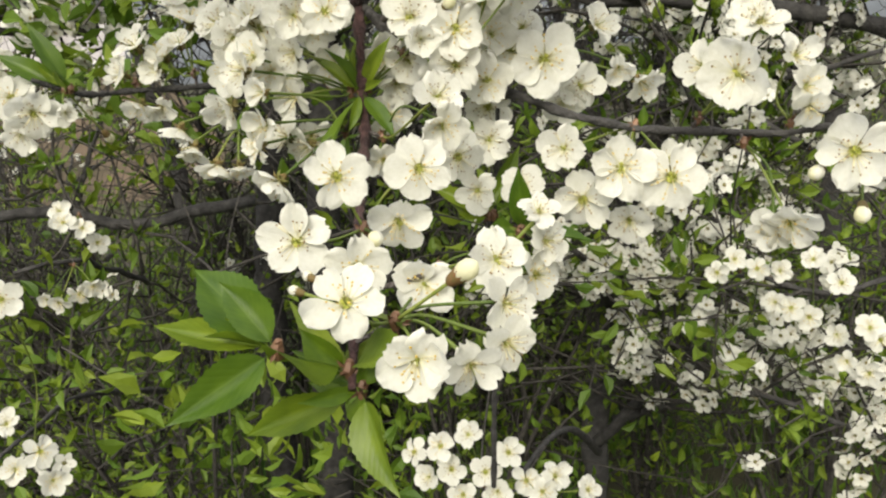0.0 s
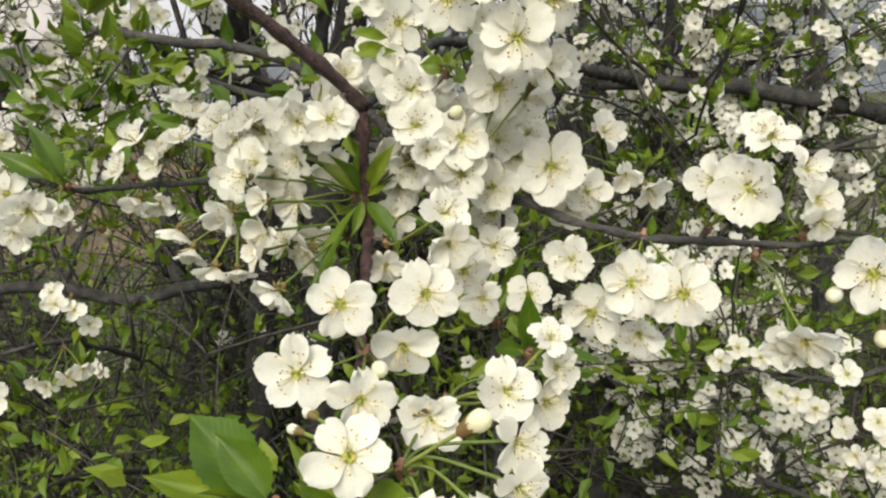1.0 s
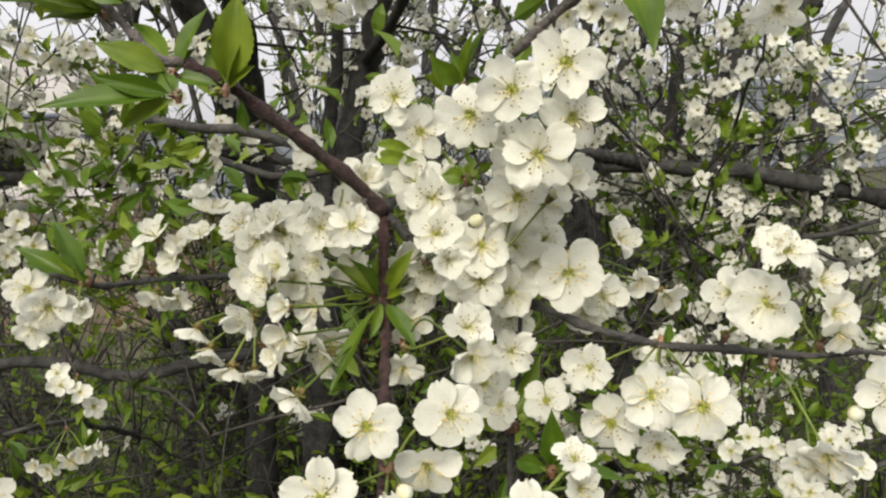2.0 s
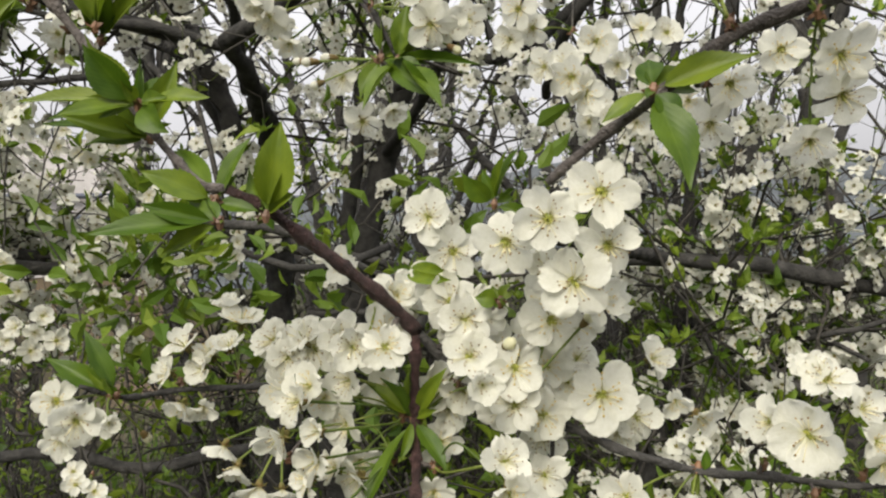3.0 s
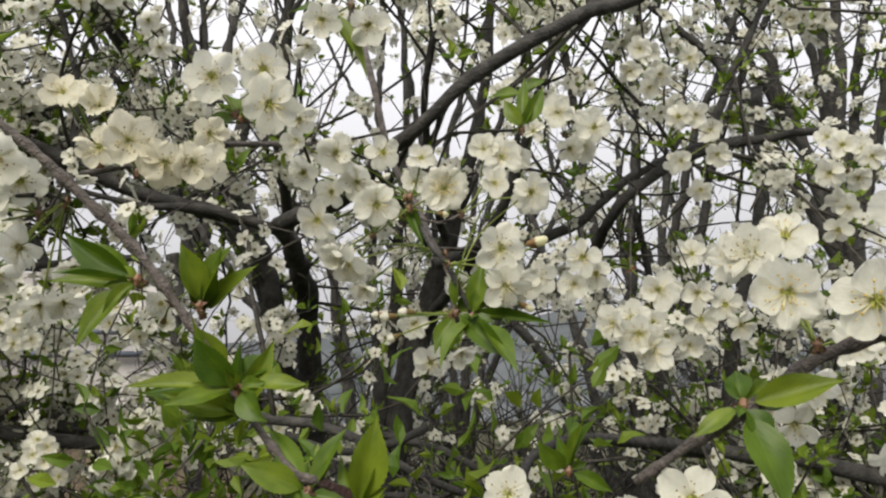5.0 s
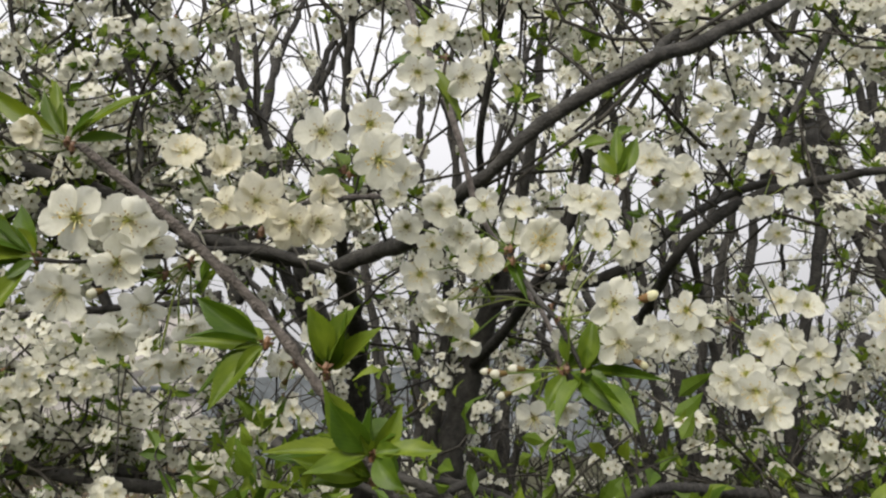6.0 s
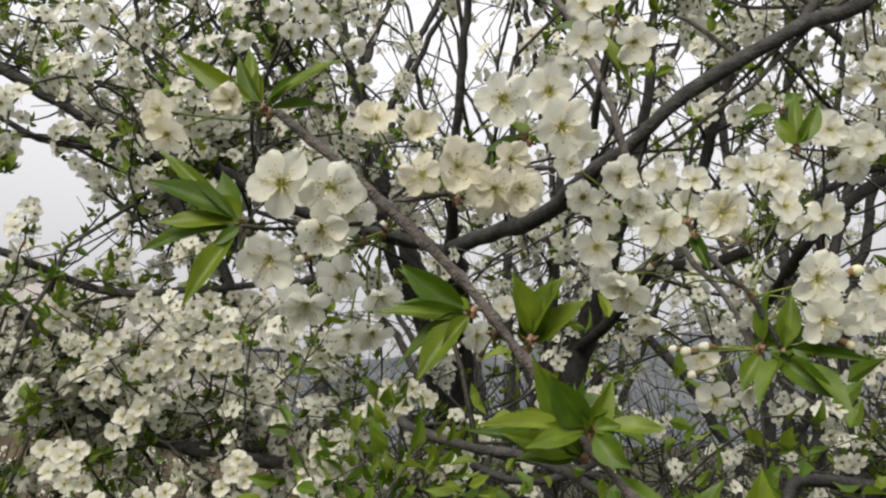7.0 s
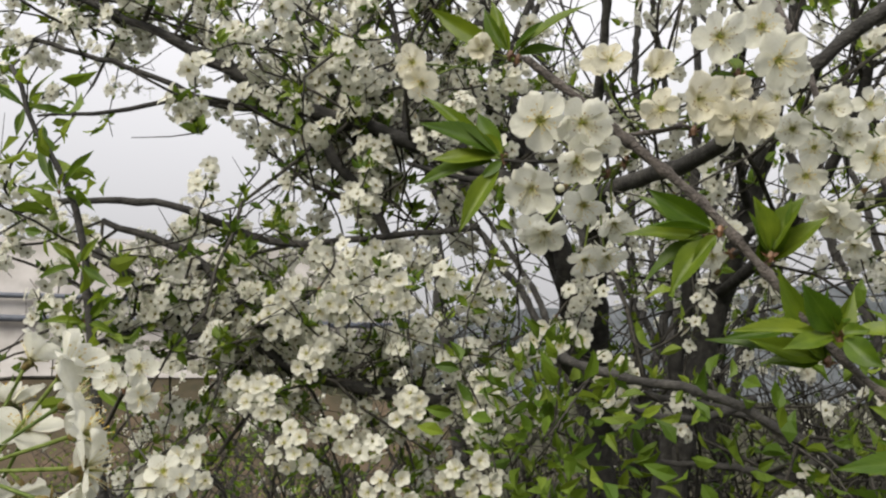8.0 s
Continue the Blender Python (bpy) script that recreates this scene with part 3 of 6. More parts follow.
# ---- ground, bank and distance ----
def sheet(name, mat, x0, x1, y0, y1, n, height):
    vs, fs = [], []
    for j in range(n + 1):
        for i in range(n + 1):
            x, y = x0 + (x1 - x0) * i / n, y0 + (y1 - y0) * j / n
            vs.append((x, y, height(x, y)))
    for j in range(n):
        for i in range(n):
            a = j * (n + 1) + i
            fs.append((a, a + 1, a + n + 2, a + n + 1))
    return new(name, mesh_of(name, vs, fs, [mat]))


def lie(x, y):
    """The lie of the land: level under the trees, falling away ahead."""
    far = max(0.0, y - 7.0)
    return 0.05 * noise.noise((x * 0.7, y * 0.7, 0)) - 0.06 * min(far, 60) - 0.02 * max(0.0, far - 60)


tagged(sheet("ground", SOIL, -700, 700, -700, 1200, 150, lie), "dark soil with leaf litter and weeds", "ground", kind="structure")


def ridge(x, y):
    t = min(1.0, max(0.0, (y - 330) / 140))
    return -24 + t * (60 + 16 * noise.noise((x * 0.006, 1.3, 0)) + 5 * noise.noise((x * 0.03, y * 0.02, 4)) + 0.05 * abs(x + 60))


# no mist here: the hill's haze is only in its colour
tagged(sheet("hill", HILL, -700, 700, 330, 560, 90, ridge), "wooded hill beyond the valley, with haze painted into its grey", "hill", kind="structure")


# ---- the cherry trees and their main branches ----
tree("near", "cherry tree with white blossom and young green leaves", (1.44, 1.50, 0))
tree("right", "dark forked cherry tree in blossom behind the twigs", (0.26, 1.60, 0))
tree("mid", "dark many-stemmed cherry tree full of white blossom", (-0.56, 1.98, 0))
tree("left", "spreading cherry tree with arching blossoming branches", (-0.95, 1.60, 0))
tree("sapling", "slender leafy cherry sapling", (-0.78, 0.80, 0))

bough("near", "young", [(-0.048, 0.400, 1.628, 0.0024), (-0.033, 0.405, 1.619, 0.0026), (-0.018, 0.415, 1.605, 0.0032), (-0.003, 0.430, 1.590, 0.0035), (0.016, 0.450, 1.570, 0.0036), (0.027, 0.462, 1.555, 0.0036)])
bough("near", "young", [(0.027, 0.462, 1.555, 0.0033), (0.025, 0.460, 1.524, 0.0026), (0.024, 0.455, 1.495, 0.0025), (0.025, 0.420, 1.479, 0.0023), (0.029, 0.350, 1.464, 0.0018), (0.032, 0.300, 1.451, 0.0016), (0.034, 0.272, 1.444, 0.0015), (0.034, 0.258, 1.435, 0.0014)])
bough("near", "old", [(0.027, 0.462, 1.555, 0.0031), (0.062, 0.470, 1.516, 0.0026), (0.105, 0.455, 1.501, 0.0025), (0.129, 0.448, 1.490, 0.0025), (0.164, 0.442, 1.480, 0.0023), (0.195, 0.442, 1.476, 0.0023), (0.230, 0.430, 1.473, 0.0018), (0.252, 0.420, 1.476, 0.0015), (0.273, 0.410, 1.472, 0.0011)])
bough("near", "old", [(0.026, 0.470, 1.554, 0.0024), (-0.011, 0.520, 1.527, 0.0021), (-0.074, 0.545, 1.518, 0.0022), (-0.126, 0.540, 1.519, 0.0020), (-0.148, 0.510, 1.521, 0.0019), (-0.165, 0.490, 1.532, 0.0012)])
bough("near", "grey", [(-0.048, 0.400, 1.628, 0.0020), (-0.063, 0.405, 1.633, 0.0019), (-0.090, 0.420, 1.662, 0.0021), (-0.121, 0.425, 1.706, 0.0024), (-0.151, 0.425, 1.745, 0.0026), (-0.188, 0.422, 1.782, 0.0028), (-0.204, 0.415, 1.798, 0.0025), (-0.224, 0.410, 1.815, 0.0024), (-0.241, 0.405, 1.830, 0.0024)])
bough("near", "grey", [(-0.131, 0.850, 2.191, 0.0039), (-0.068, 0.720, 1.987, 0.0033), (-0.050, 0.690, 1.913, 0.0031), (-0.030, 0.680, 1.853, 0.0028), (-0.006, 0.630, 1.791, 0.0023), (0.008, 0.580, 1.742, 0.0019), (0.012, 0.545, 1.710, 0.0016)])
bough("near", "grey", [(0.306, 0.420, 1.719, 0.0033), (0.220, 0.380, 1.691, 0.0029), (0.189, 0.375, 1.682, 0.0029), (0.163, 0.378, 1.672, 0.0027), (0.136, 0.385, 1.652, 0.0024), (0.115, 0.395, 1.639, 0.0022), (0.094, 0.410, 1.623, 0.0020)])
bough("near", "grey", [(-0.188, 0.440, 1.790, 0.0013), (-0.161, 0.430, 1.789, 0.0015), (-0.144, 0.500, 1.823, 0.0018), (-0.101, 0.620, 1.862, 0.0021)])
bough("near", "old", [(-0.193, 0.420, 1.773, 0.0014), (-0.207, 0.410, 1.770, 0.0012), (-0.238, 0.400, 1.767, 0.0011), (-0.251, 0.390, 1.767, 0.0010)])
bough("near", "old", [(0.094, 0.460, 1.495, 0.0013), (0.090, 0.460, 1.453, 0.0019), (0.084, 0.455, 1.423, 0.0019), (0.082, 0.460, 1.362, 0.0017), (0.075, 0.470, 1.263, 0.0018)])
bough("near", "old", [(-0.023, 0.600, 1.809, 0.0019), (-0.004, 0.540, 1.762, 0.0018), (0.007, 0.530, 1.746, 0.0020), (0.021, 0.530, 1.715, 0.0016)])
bough("near", "old", [(0.027, 0.462, 1.555, 0.0033), (0.047, 0.620, 1.583, 0.0039), (0.076, 0.800, 1.609, 0.0042), (0.177, 1.100, 1.603, 0.0071), (0.400, 1.405, 1.563, 0.0108)])
bough("near", "old", [(0.306, 0.420, 1.719, 0.0033), (0.619, 0.800, 1.737, 0.0055), (0.860, 1.410, 1.499, 0.0123)])
bough("near", "old", [(0.328, 1.410, 1.564, 0.0108), (0.415, 1.410, 1.560, 0.0125), (0.540, 1.410, 1.547, 0.0133), (0.656, 1.410, 1.527, 0.0141), (0.818, 1.410, 1.488, 0.0158), (1.073, 1.450, 1.401, 0.0199), (1.344, 1.500, 0.863, 0.0329), (1.440, 1.500, -0.050, 0.0443)])
bough("right", "old", [(0.667, 1.600, 1.839, 0.0138), (0.588, 1.600, 1.656, 0.0160), (0.534, 1.600, 1.497, 0.0191), (0.397, 1.600, 1.087, 0.0211), (0.362, 1.600, 0.903, 0.0238), (0.321, 1.600, 0.638, 0.0281), (0.276, 1.600, 0.160, 0.0336), (0.262, 1.600, -0.050, 0.0396)])
bough("right", "old", [(0.660, 1.700, 2.312, 0.0137), (0.629, 1.700, 2.087, 0.0135), (0.532, 1.700, 1.759, 0.0129), (0.513, 1.700, 1.520, 0.0142), (0.432, 1.650, 1.259, 0.0151), (0.344, 1.620, 0.961, 0.0166), (0.326, 1.600, 0.747, 0.0212)])
bough("right", "old", [(0.308, 1.600, 0.625, 0.0141), (0.378, 1.500, 0.767, 0.0120), (0.422, 1.400, 0.890, 0.0082), (0.481, 1.350, 0.968, 0.0052)])
bough("right", "old", [(0.580, 1.900, 0.673, 0.0112), (0.783, 1.900, 0.544, 0.0127), (0.944, 1.900, 0.521, 0.0101), (1.116, 1.900, 0.498, 0.0076)])
bough("right", "old", [(0.241, 1.300, 1.172, 0.0049), (0.302, 1.400, 1.075, 0.0080), (0.357, 1.600, 0.929, 0.0124)])
bough("right", "old", [(0.551, 1.600, 1.518, 0.0143), (0.694, 1.650, 1.608, 0.0126), (0.819, 1.700, 1.716, 0.0109), (0.924, 1.750, 1.874, 0.0091)])
bough("mid", "old", [(-0.560, 1.980, -0.050, 0.0520), (-0.500, 1.960, 0.500, 0.0420), (-0.440, 1.950, 1.200, 0.0360), (-0.424, 1.950, 1.600, 0.0345), (-0.418, 1.950, 1.760, 0.0320), (-0.405, 1.860, 1.890, 0.0270), (-0.365, 1.620, 1.945, 0.0190), (-0.306, 1.300, 1.955, 0.0145)])
bough("mid", "old", [(-0.424, 1.945, 1.620, 0.0270), (-0.442, 1.850, 1.780, 0.0265), (-0.450, 1.770, 1.910, 0.0235), (-0.495, 1.720, 2.060, 0.0200), (-0.540, 1.680, 2.210, 0.0165), (-0.600, 1.650, 2.430, 0.0120), (-0.660, 1.630, 2.720, 0.0070)])
bough("mid", "old", [(-0.446, 1.820, 1.830, 0.0190), (-0.500, 1.800, 1.960, 0.0175), (-0.555, 1.780, 2.120, 0.0145), (-0.600, 1.760, 2.380, 0.0105), (-0.620, 1.750, 2.700, 0.0060)])
bough("mid", "old", [(-0.400, 1.900, -0.050, 0.0540), (-0.330, 1.890, 0.600, 0.0450), (-0.265, 1.880, 1.250, 0.0400), (-0.190, 1.870, 1.600, 0.0350), (-0.120, 1.830, 1.800, 0.0275), (-0.040, 1.750, 2.010, 0.0210), (0.050, 1.700, 2.290, 0.0130), (0.100, 1.680, 2.650, 0.0070)])
bough("mid", "old", [(-0.245, 1.875, 1.400, 0.0200), (-0.205, 1.850, 1.680, 0.0165), (-0.165, 1.830, 1.920, 0.0130), (-0.130, 1.800, 2.280, 0.0090), (-0.125, 1.780, 2.620, 0.0050)])
bough("mid", "old", [(-0.419, 1.880, 1.640, 0.0080), (-0.400, 1.620, 1.650, 0.0075), (-0.375, 1.380, 1.665, 0.0070), (-0.345, 1.180, 1.672, 0.0066), (-0.310, 1.030, 1.665, 0.0062), (-0.246, 0.965, 1.638, 0.0060), (-0.169, 0.950, 1.628, 0.0058), (-0.103, 0.950, 1.604, 0.0054), (-0.053, 0.960, 1.574, 0.0048), (0.020, 1.000, 1.540, 0.0035)])
bough("mid", "old", [(-0.110, 1.820, 1.830, 0.0120), (0.020, 1.550, 1.950, 0.0110), (0.120, 1.400, 2.130, 0.0095), (0.200, 1.350, 2.420, 0.0070), (0.240, 1.330, 2.760, 0.0040)])
UPPER = len(LINES["mid"])
bough("mid", "old", [(-0.365, 1.620, 1.945, 0.0110), (-0.310, 1.350, 2.120, 0.0090), (-0.270, 1.220, 2.300, 0.0070), (-0.220, 1.150, 2.560, 0.0045), (-0.200, 1.120, 2.780, 0.0030)])
bough("mid", "old", [(-0.520, 1.700, 2.140, 0.0100), (-0.600, 1.400, 2.280, 0.0085), (-0.680, 1.220, 2.430, 0.0065), (-0.780, 1.120, 2.640, 0.0040)])
bough("mid", "old", [(0.165, 0.940, 2.118, 0.0070), (0.230, 1.050, 2.220, 0.0062), (0.330, 1.150, 2.360, 0.0052), (0.420, 1.200, 2.600, 0.0035)])
bough("mid", "old", [(0.394, 1.250, 2.040, 0.0075), (0.480, 1.280, 2.200, 0.0062), (0.580, 1.330, 2.400, 0.0050), (0.640, 1.350, 2.680, 0.0032)])
bough("mid", "old", [(-0.040, 1.750, 2.010, 0.0090), (-0.060, 1.450, 2.180, 0.0078), (-0.020, 1.280, 2.360, 0.0060), (0.040, 1.220, 2.600, 0.0038)])
bough("mid", "old", [(-0.307, 1.350, 1.947, 0.0101), (-0.381, 1.300, 1.973, 0.0090), (-0.469, 1.280, 1.987, 0.0073), (-0.532, 1.250, 1.987, 0.0055), (-0.619, 1.200, 2.011, 0.0038)])
bough("mid", "old", [(-0.306, 1.300, 1.955, 0.0138), (-0.218, 1.200, 1.961, 0.0126), (-0.141, 1.050, 1.951, 0.0109), (-0.075, 0.950, 1.966, 0.0087), (-0.017, 0.900, 1.996, 0.0082), (0.021, 0.900, 2.030, 0.0087), (0.091, 0.900, 2.075, 0.0087), (0.165, 0.920, 2.116, 0.0088), (0.244, 0.950, 2.153, 0.0085), (0.364, 1.000, 2.229, 0.0077)])
bough("mid", "old", [(0.226, 1.500, 1.875, 0.0097), (0.237, 1.300, 1.927, 0.0092), (0.263, 1.250, 1.968, 0.0093), (0.326, 1.250, 2.015, 0.0089), (0.394, 1.250, 2.038, 0.0081), (0.494, 1.250, 2.055, 0.0074), (0.615, 1.250, 2.066, 0.0058)])
bough("mid", "old", [(0.344, 1.600, 2.030, 0.0076), (0.368, 1.650, 1.937, 0.0078), (0.395, 1.700, 1.806, 0.0083), (0.395, 1.700, 1.651, 0.0086), (0.381, 1.700, 1.523, 0.0085)])
bough("mid", "old", [(0.147, 1.550, 1.957, 0.0105), (0.238, 1.550, 1.999, 0.0105), (0.309, 1.550, 2.070, 0.0096), (0.426, 1.600, 2.139, 0.0090), (0.578, 1.600, 2.167, 0.0070)])
bough("mid", "old", [(-0.055, 1.550, 1.921, 0.0125), (0.046, 1.550, 1.950, 0.0115), (0.147, 1.550, 1.957, 0.0105)])
bough("mid", "old", [(-0.707, 1.250, 1.323, 0.0086), (-0.598, 1.250, 1.318, 0.0093), (-0.480, 1.280, 1.279, 0.0104), (-0.390, 1.300, 1.292, 0.0105), (-0.288, 1.350, 1.292, 0.0092)])
bough("mid", "old", [(-0.338, 1.300, 1.629, 0.0053), (-0.260, 1.300, 1.605, 0.0069), (-0.173, 1.300, 1.586, 0.0069), (-0.074, 1.400, 1.612, 0.0074)])
bough("left", "old", [(-0.368, 1.330, 1.981, 0.0129), (-0.499, 1.280, 2.010, 0.0120), (-0.591, 1.240, 2.040, 0.0128), (-0.726, 1.200, 2.091, 0.0138), (-0.840, 1.180, 2.128, 0.0140), (-0.936, 1.160, 2.191, 0.0125), (-1.036, 1.140, 2.256, 0.0099), (-1.174, 1.100, 2.326, 0.0073), (-1.352, 1.080, 2.414, 0.0057)])
bough("left", "old", [(-0.829, 1.180, 2.121, 0.0070), (-0.950, 1.150, 2.130, 0.0062), (-1.100, 1.100, 2.194, 0.0053), (-1.305, 1.050, 2.266, 0.0045)])
bough("left", "old", [(-0.794, 1.200, 2.114, 0.0114), (-0.763, 1.200, 2.032, 0.0104), (-0.711, 1.220, 1.971, 0.0086), (-0.657, 1.250, 1.861, 0.0077)])
bough("left", "old", [(-1.363, 1.100, 1.953, 0.0055), (-1.212, 1.120, 1.974, 0.0063), (-1.049, 1.150, 1.969, 0.0066), (-0.953, 1.170, 1.935, 0.0070), (-0.865, 1.180, 1.899, 0.0069), (-0.743, 1.200, 1.890, 0.0059), (-0.502, 1.250, 1.900, 0.0050)])
bough("left", "old", [(-1.210, 1.150, 1.937, 0.0055), (-1.084, 1.170, 1.901, 0.0081), (-0.996, 1.170, 1.855, 0.0087), (-0.952, 1.180, 1.794, 0.0095), (-0.928, 1.200, 1.754, 0.0096), (-0.851, 1.250, 1.675, 0.0105), (-0.674, 1.300, 1.625, 0.0121), (-0.500, 1.350, 1.596, 0.0129)])
bough("left", "old", [(-1.178, 1.100, 1.864, 0.0104), (-1.112, 1.120, 1.823, 0.0095), (-1.050, 1.150, 1.804, 0.0061)])
bough("left", "old", [(-1.217, 1.100, 1.688, 0.0043), (-1.092, 1.120, 1.727, 0.0051), (-0.999, 1.150, 1.757, 0.0051), (-0.906, 1.180, 1.782, 0.0043)])
bough("left", "old", [(-1.008, 1.150, 1.713, 0.0051), (-0.939, 1.200, 1.724, 0.0095), (-0.875, 1.250, 1.695, 0.0115)])
bough("left", "old", [(-1.034, 1.300, 1.675, 0.0111), (-0.880, 1.300, 1.670, 0.0151), (-0.774, 1.320, 1.651, 0.0142), (-0.652, 1.350, 1.627, 0.0117)])
bough("sapling", "old", [(-1.048, 0.780, 2.073, 0.0034), (-1.008, 0.790, 1.974, 0.0037), (-0.966, 0.800, 1.894, 0.0043), (-0.923, 0.800, 1.792, 0.0051), (-0.903, 0.800, 1.696, 0.0062), (-0.886, 0.800, 1.611, 0.0067), (-0.864, 0.800, 1.489, 0.0071), (-0.817, 0.800, 1.181, 0.0072), (-0.772, 0.800, 0.913, 0.0073), (-0.702, 0.800, 0.188, 0.0074)])
bough("mid", "old", [(-0.377, 1.400, 1.676, 0.0052), (-0.300, 1.420, 1.636, 0.0069), (-0.196, 1.450, 1.616, 0.0077), (-0.086, 1.450, 1.584, 0.0075), (0.017, 1.450, 1.535, 0.0065)])
bough("right", "old", [(0.691, 1.000, 1.222, 0.0037), (0.516, 1.000, 1.162, 0.0038), (0.443, 1.100, 1.159, 0.0034), (0.417, 1.500, 0.961, 0.0058)])
bough("right", "old", [(0.784, 1.100, 0.841, 0.0044), (0.595, 1.100, 0.914, 0.0044), (0.479, 1.200, 0.931, 0.0047), (0.352, 1.550, 0.717, 0.0072)])
bough("right", "old", [(0.062, 0.700, 1.030, 0.0026), (0.110, 0.750, 1.102, 0.0027), (0.188, 1.000, 1.004, 0.0040), (0.312, 1.550, 0.639, 0.0073)])
bough("left", "old", [(-0.429, 0.700, 1.161, 0.0023), (-0.414, 0.800, 1.166, 0.0026), (-0.462, 1.000, 1.112, 0.0039), (-0.488, 1.300, 0.977, 0.0060)])
bough("left", "old", [(-0.458, 0.900, 1.319, 0.0025), (-0.409, 0.950, 1.313, 0.0030), (-0.457, 1.250, 1.191, 0.0048)])
bough("mid", "old", [(0.034, 1.450, 1.528, 0.0104), (-0.029, 1.450, 1.481, 0.0095), (-0.109, 1.450, 1.495, 0.0069), (-0.231, 1.450, 1.501, 0.0044)])
bough("right", "old", [(0.451, 1.600, 1.349, 0.0124), (0.540, 1.500, 1.386, 0.0080), (0.643, 1.400, 1.414, 0.0058), (0.767, 1.350, 1.445, 0.0040)])
bough("right", "old", [(0.492, 1.600, 1.563, 0.0105), (0.536, 1.500, 1.516, 0.0071), (0.584, 1.450, 1.464, 0.0060), (0.649, 1.400, 1.413, 0.0050), (0.707, 1.350, 1.375, 0.0036)])
bough("right", "old", [(0.460, 1.600, 1.498, 0.0096), (0.457, 1.500, 1.474, 0.0067), (0.493, 1.450, 1.377, 0.0056), (0.529, 1.400, 1.327, 0.0046), (0.611, 1.400, 1.248, 0.0033)])
bough("right", "old", [(0.509, 1.500, 1.375, 0.0062), (0.545, 1.450, 1.386, 0.0056), (0.605, 1.400, 1.334, 0.0054), (0.659, 1.380, 1.301, 0.0045), (0.756, 1.350, 1.280, 0.0032)])
bough("right", "old", [(0.650, 1.500, 1.668, 0.0036), (0.660, 1.500, 1.615, 0.0040), (0.649, 1.450, 1.511, 0.0043), (0.650, 1.400, 1.419, 0.0050)])
bough("right", "old", [(0.435, 1.600, 1.266, 0.0095), (0.471, 1.500, 1.223, 0.0058), (0.504, 1.450, 1.188, 0.0052), (0.539, 1.400, 1.145, 0.0041), (0.600, 1.400, 1.066, 0.0033)])
FAN = len(LINES["left"])
bough("left", "old", [(-0.726, 1.205, 2.085, 0.0085), (-0.838, 1.230, 2.140, 0.0075), (-0.964, 1.220, 2.212, 0.0062), (-1.074, 1.190, 2.289, 0.0052), (-1.243, 1.160, 2.371, 0.0042), (-1.420, 1.120, 2.480, 0.0028)])
bough("left", "old", [(-0.700, 1.210, 2.075, 0.0080), (-0.770, 1.270, 2.160, 0.0070), (-0.834, 1.270, 2.261, 0.0058), (-0.870, 1.240, 2.360, 0.0046), (-0.900, 1.210, 2.560, 0.0030)])
bough("left", "old", [(-0.820, 1.180, 2.115, 0.0062), (-0.920, 1.140, 2.128, 0.0054), (-1.020, 1.120, 2.130, 0.0046), (-1.146, 1.090, 2.112, 0.0038), (-1.290, 1.060, 2.120, 0.0026)])
bough("left", "old", [(-0.640, 1.230, 2.055, 0.0070), (-0.640, 1.260, 2.160, 0.0060), (-0.655, 1.250, 2.290, 0.0050), (-0.680, 1.220, 2.440, 0.0038), (-0.690, 1.200, 2.640, 0.0026)])
SAPLING = [(-1.038, 0.800, 2.021), (-0.979, 0.800, 1.926), (-0.942, 0.800, 1.846), (-0.915, 0.800, 1.762), (-0.900, 0.800, 1.696), (-0.882, 0.800, 1.625), (-1.007, 0.800, 1.969)]

dress("mid", 11, 215, 0.9, 0.155, 0.12, back=0.3, low=1.25, single=220)
dress("mid", 15, 70, 1.3, 0.02, 0.06, back=0.5)
dress("mid", 20, 100, 0.75, 0.22, 0.15, back=0.0, low=1.3, part=(UPPER, UPPER + 5))
dress("left", 12, 135, 0.7, 0.22, 0.18, low=1.3, single=220)
dress("right", 13, 180, 0.9, 0.13, 0.13, low=1.25, single=220)
dress("right", 16, 46, 0.5, 0.24, 0.10, low=0.4, part=(6, 8), keep=0.8)
dress("left", 17, 75, 0.45, 0.25, 0.17, low=0.5, part=(4, 9))
dress("left", 93, 55, 0.55, 0.2, 0.14, low=0.9, part=(FAN, FAN + 4))
dress("left", 18, 70, 0.55, 0.21, 0.18, low=0.9, part=(0, 3))
dress("right", 19, 45, 0.5, 0.16, 0.16, low=0.6, part=(9, 15), keep=0.8)
dress("near", 14, 50, 0.7, 0.15, 0.2)


def far_tree(label, x, y, height, seed, twigs, bloom, leafy, spread=0.36, clear=0.22):
    """A whole cherry tree farther off: a trunk that forks into limbs, then twigs with blossom."""
    rng = np.random.default_rng(seed)
    key = "far" + str(seed)
    tree(key, label, (x, y, lie(x, y) - 0.02))
    z0 = lie(x, y) - 0.05
    fork = z0 + height * (clear + rng.uniform(-0.04, 0.05))
    bough(key, "old", [(x, y, z0, 0.042), (x + rng.normal() * 0.04, y, (z0 + fork) / 2, 0.034), (x + rng.normal() * 0.06, y, fork, 0.028)])
    for k in range(9):
        a = k * 0.7 + rng.uniform(-0.3, 0.3)
        out, up = height * rng.uniform(0.12, spread), height * rng.uniform(0.35, 0.8) * min(1.0, 1.25 - clear)
        px, py = math.cos(a) * out, math.sin(a) * out * 0.8
        bough(key, "old", [(x, y, fork - 0.05, 0.022), (x + px * 0.3, y + py * 0.3, fork + up * 0.4, 0.016), (x + px * 0.7, y + py * 0.7, fork + up * 0.75, 0.010), (x + px, y + py, fork + up, 0.004)])
    dress(key, seed, twigs, 1.3, bloom, leafy, (0.15, 1.0), 0.9, False, 0.031)


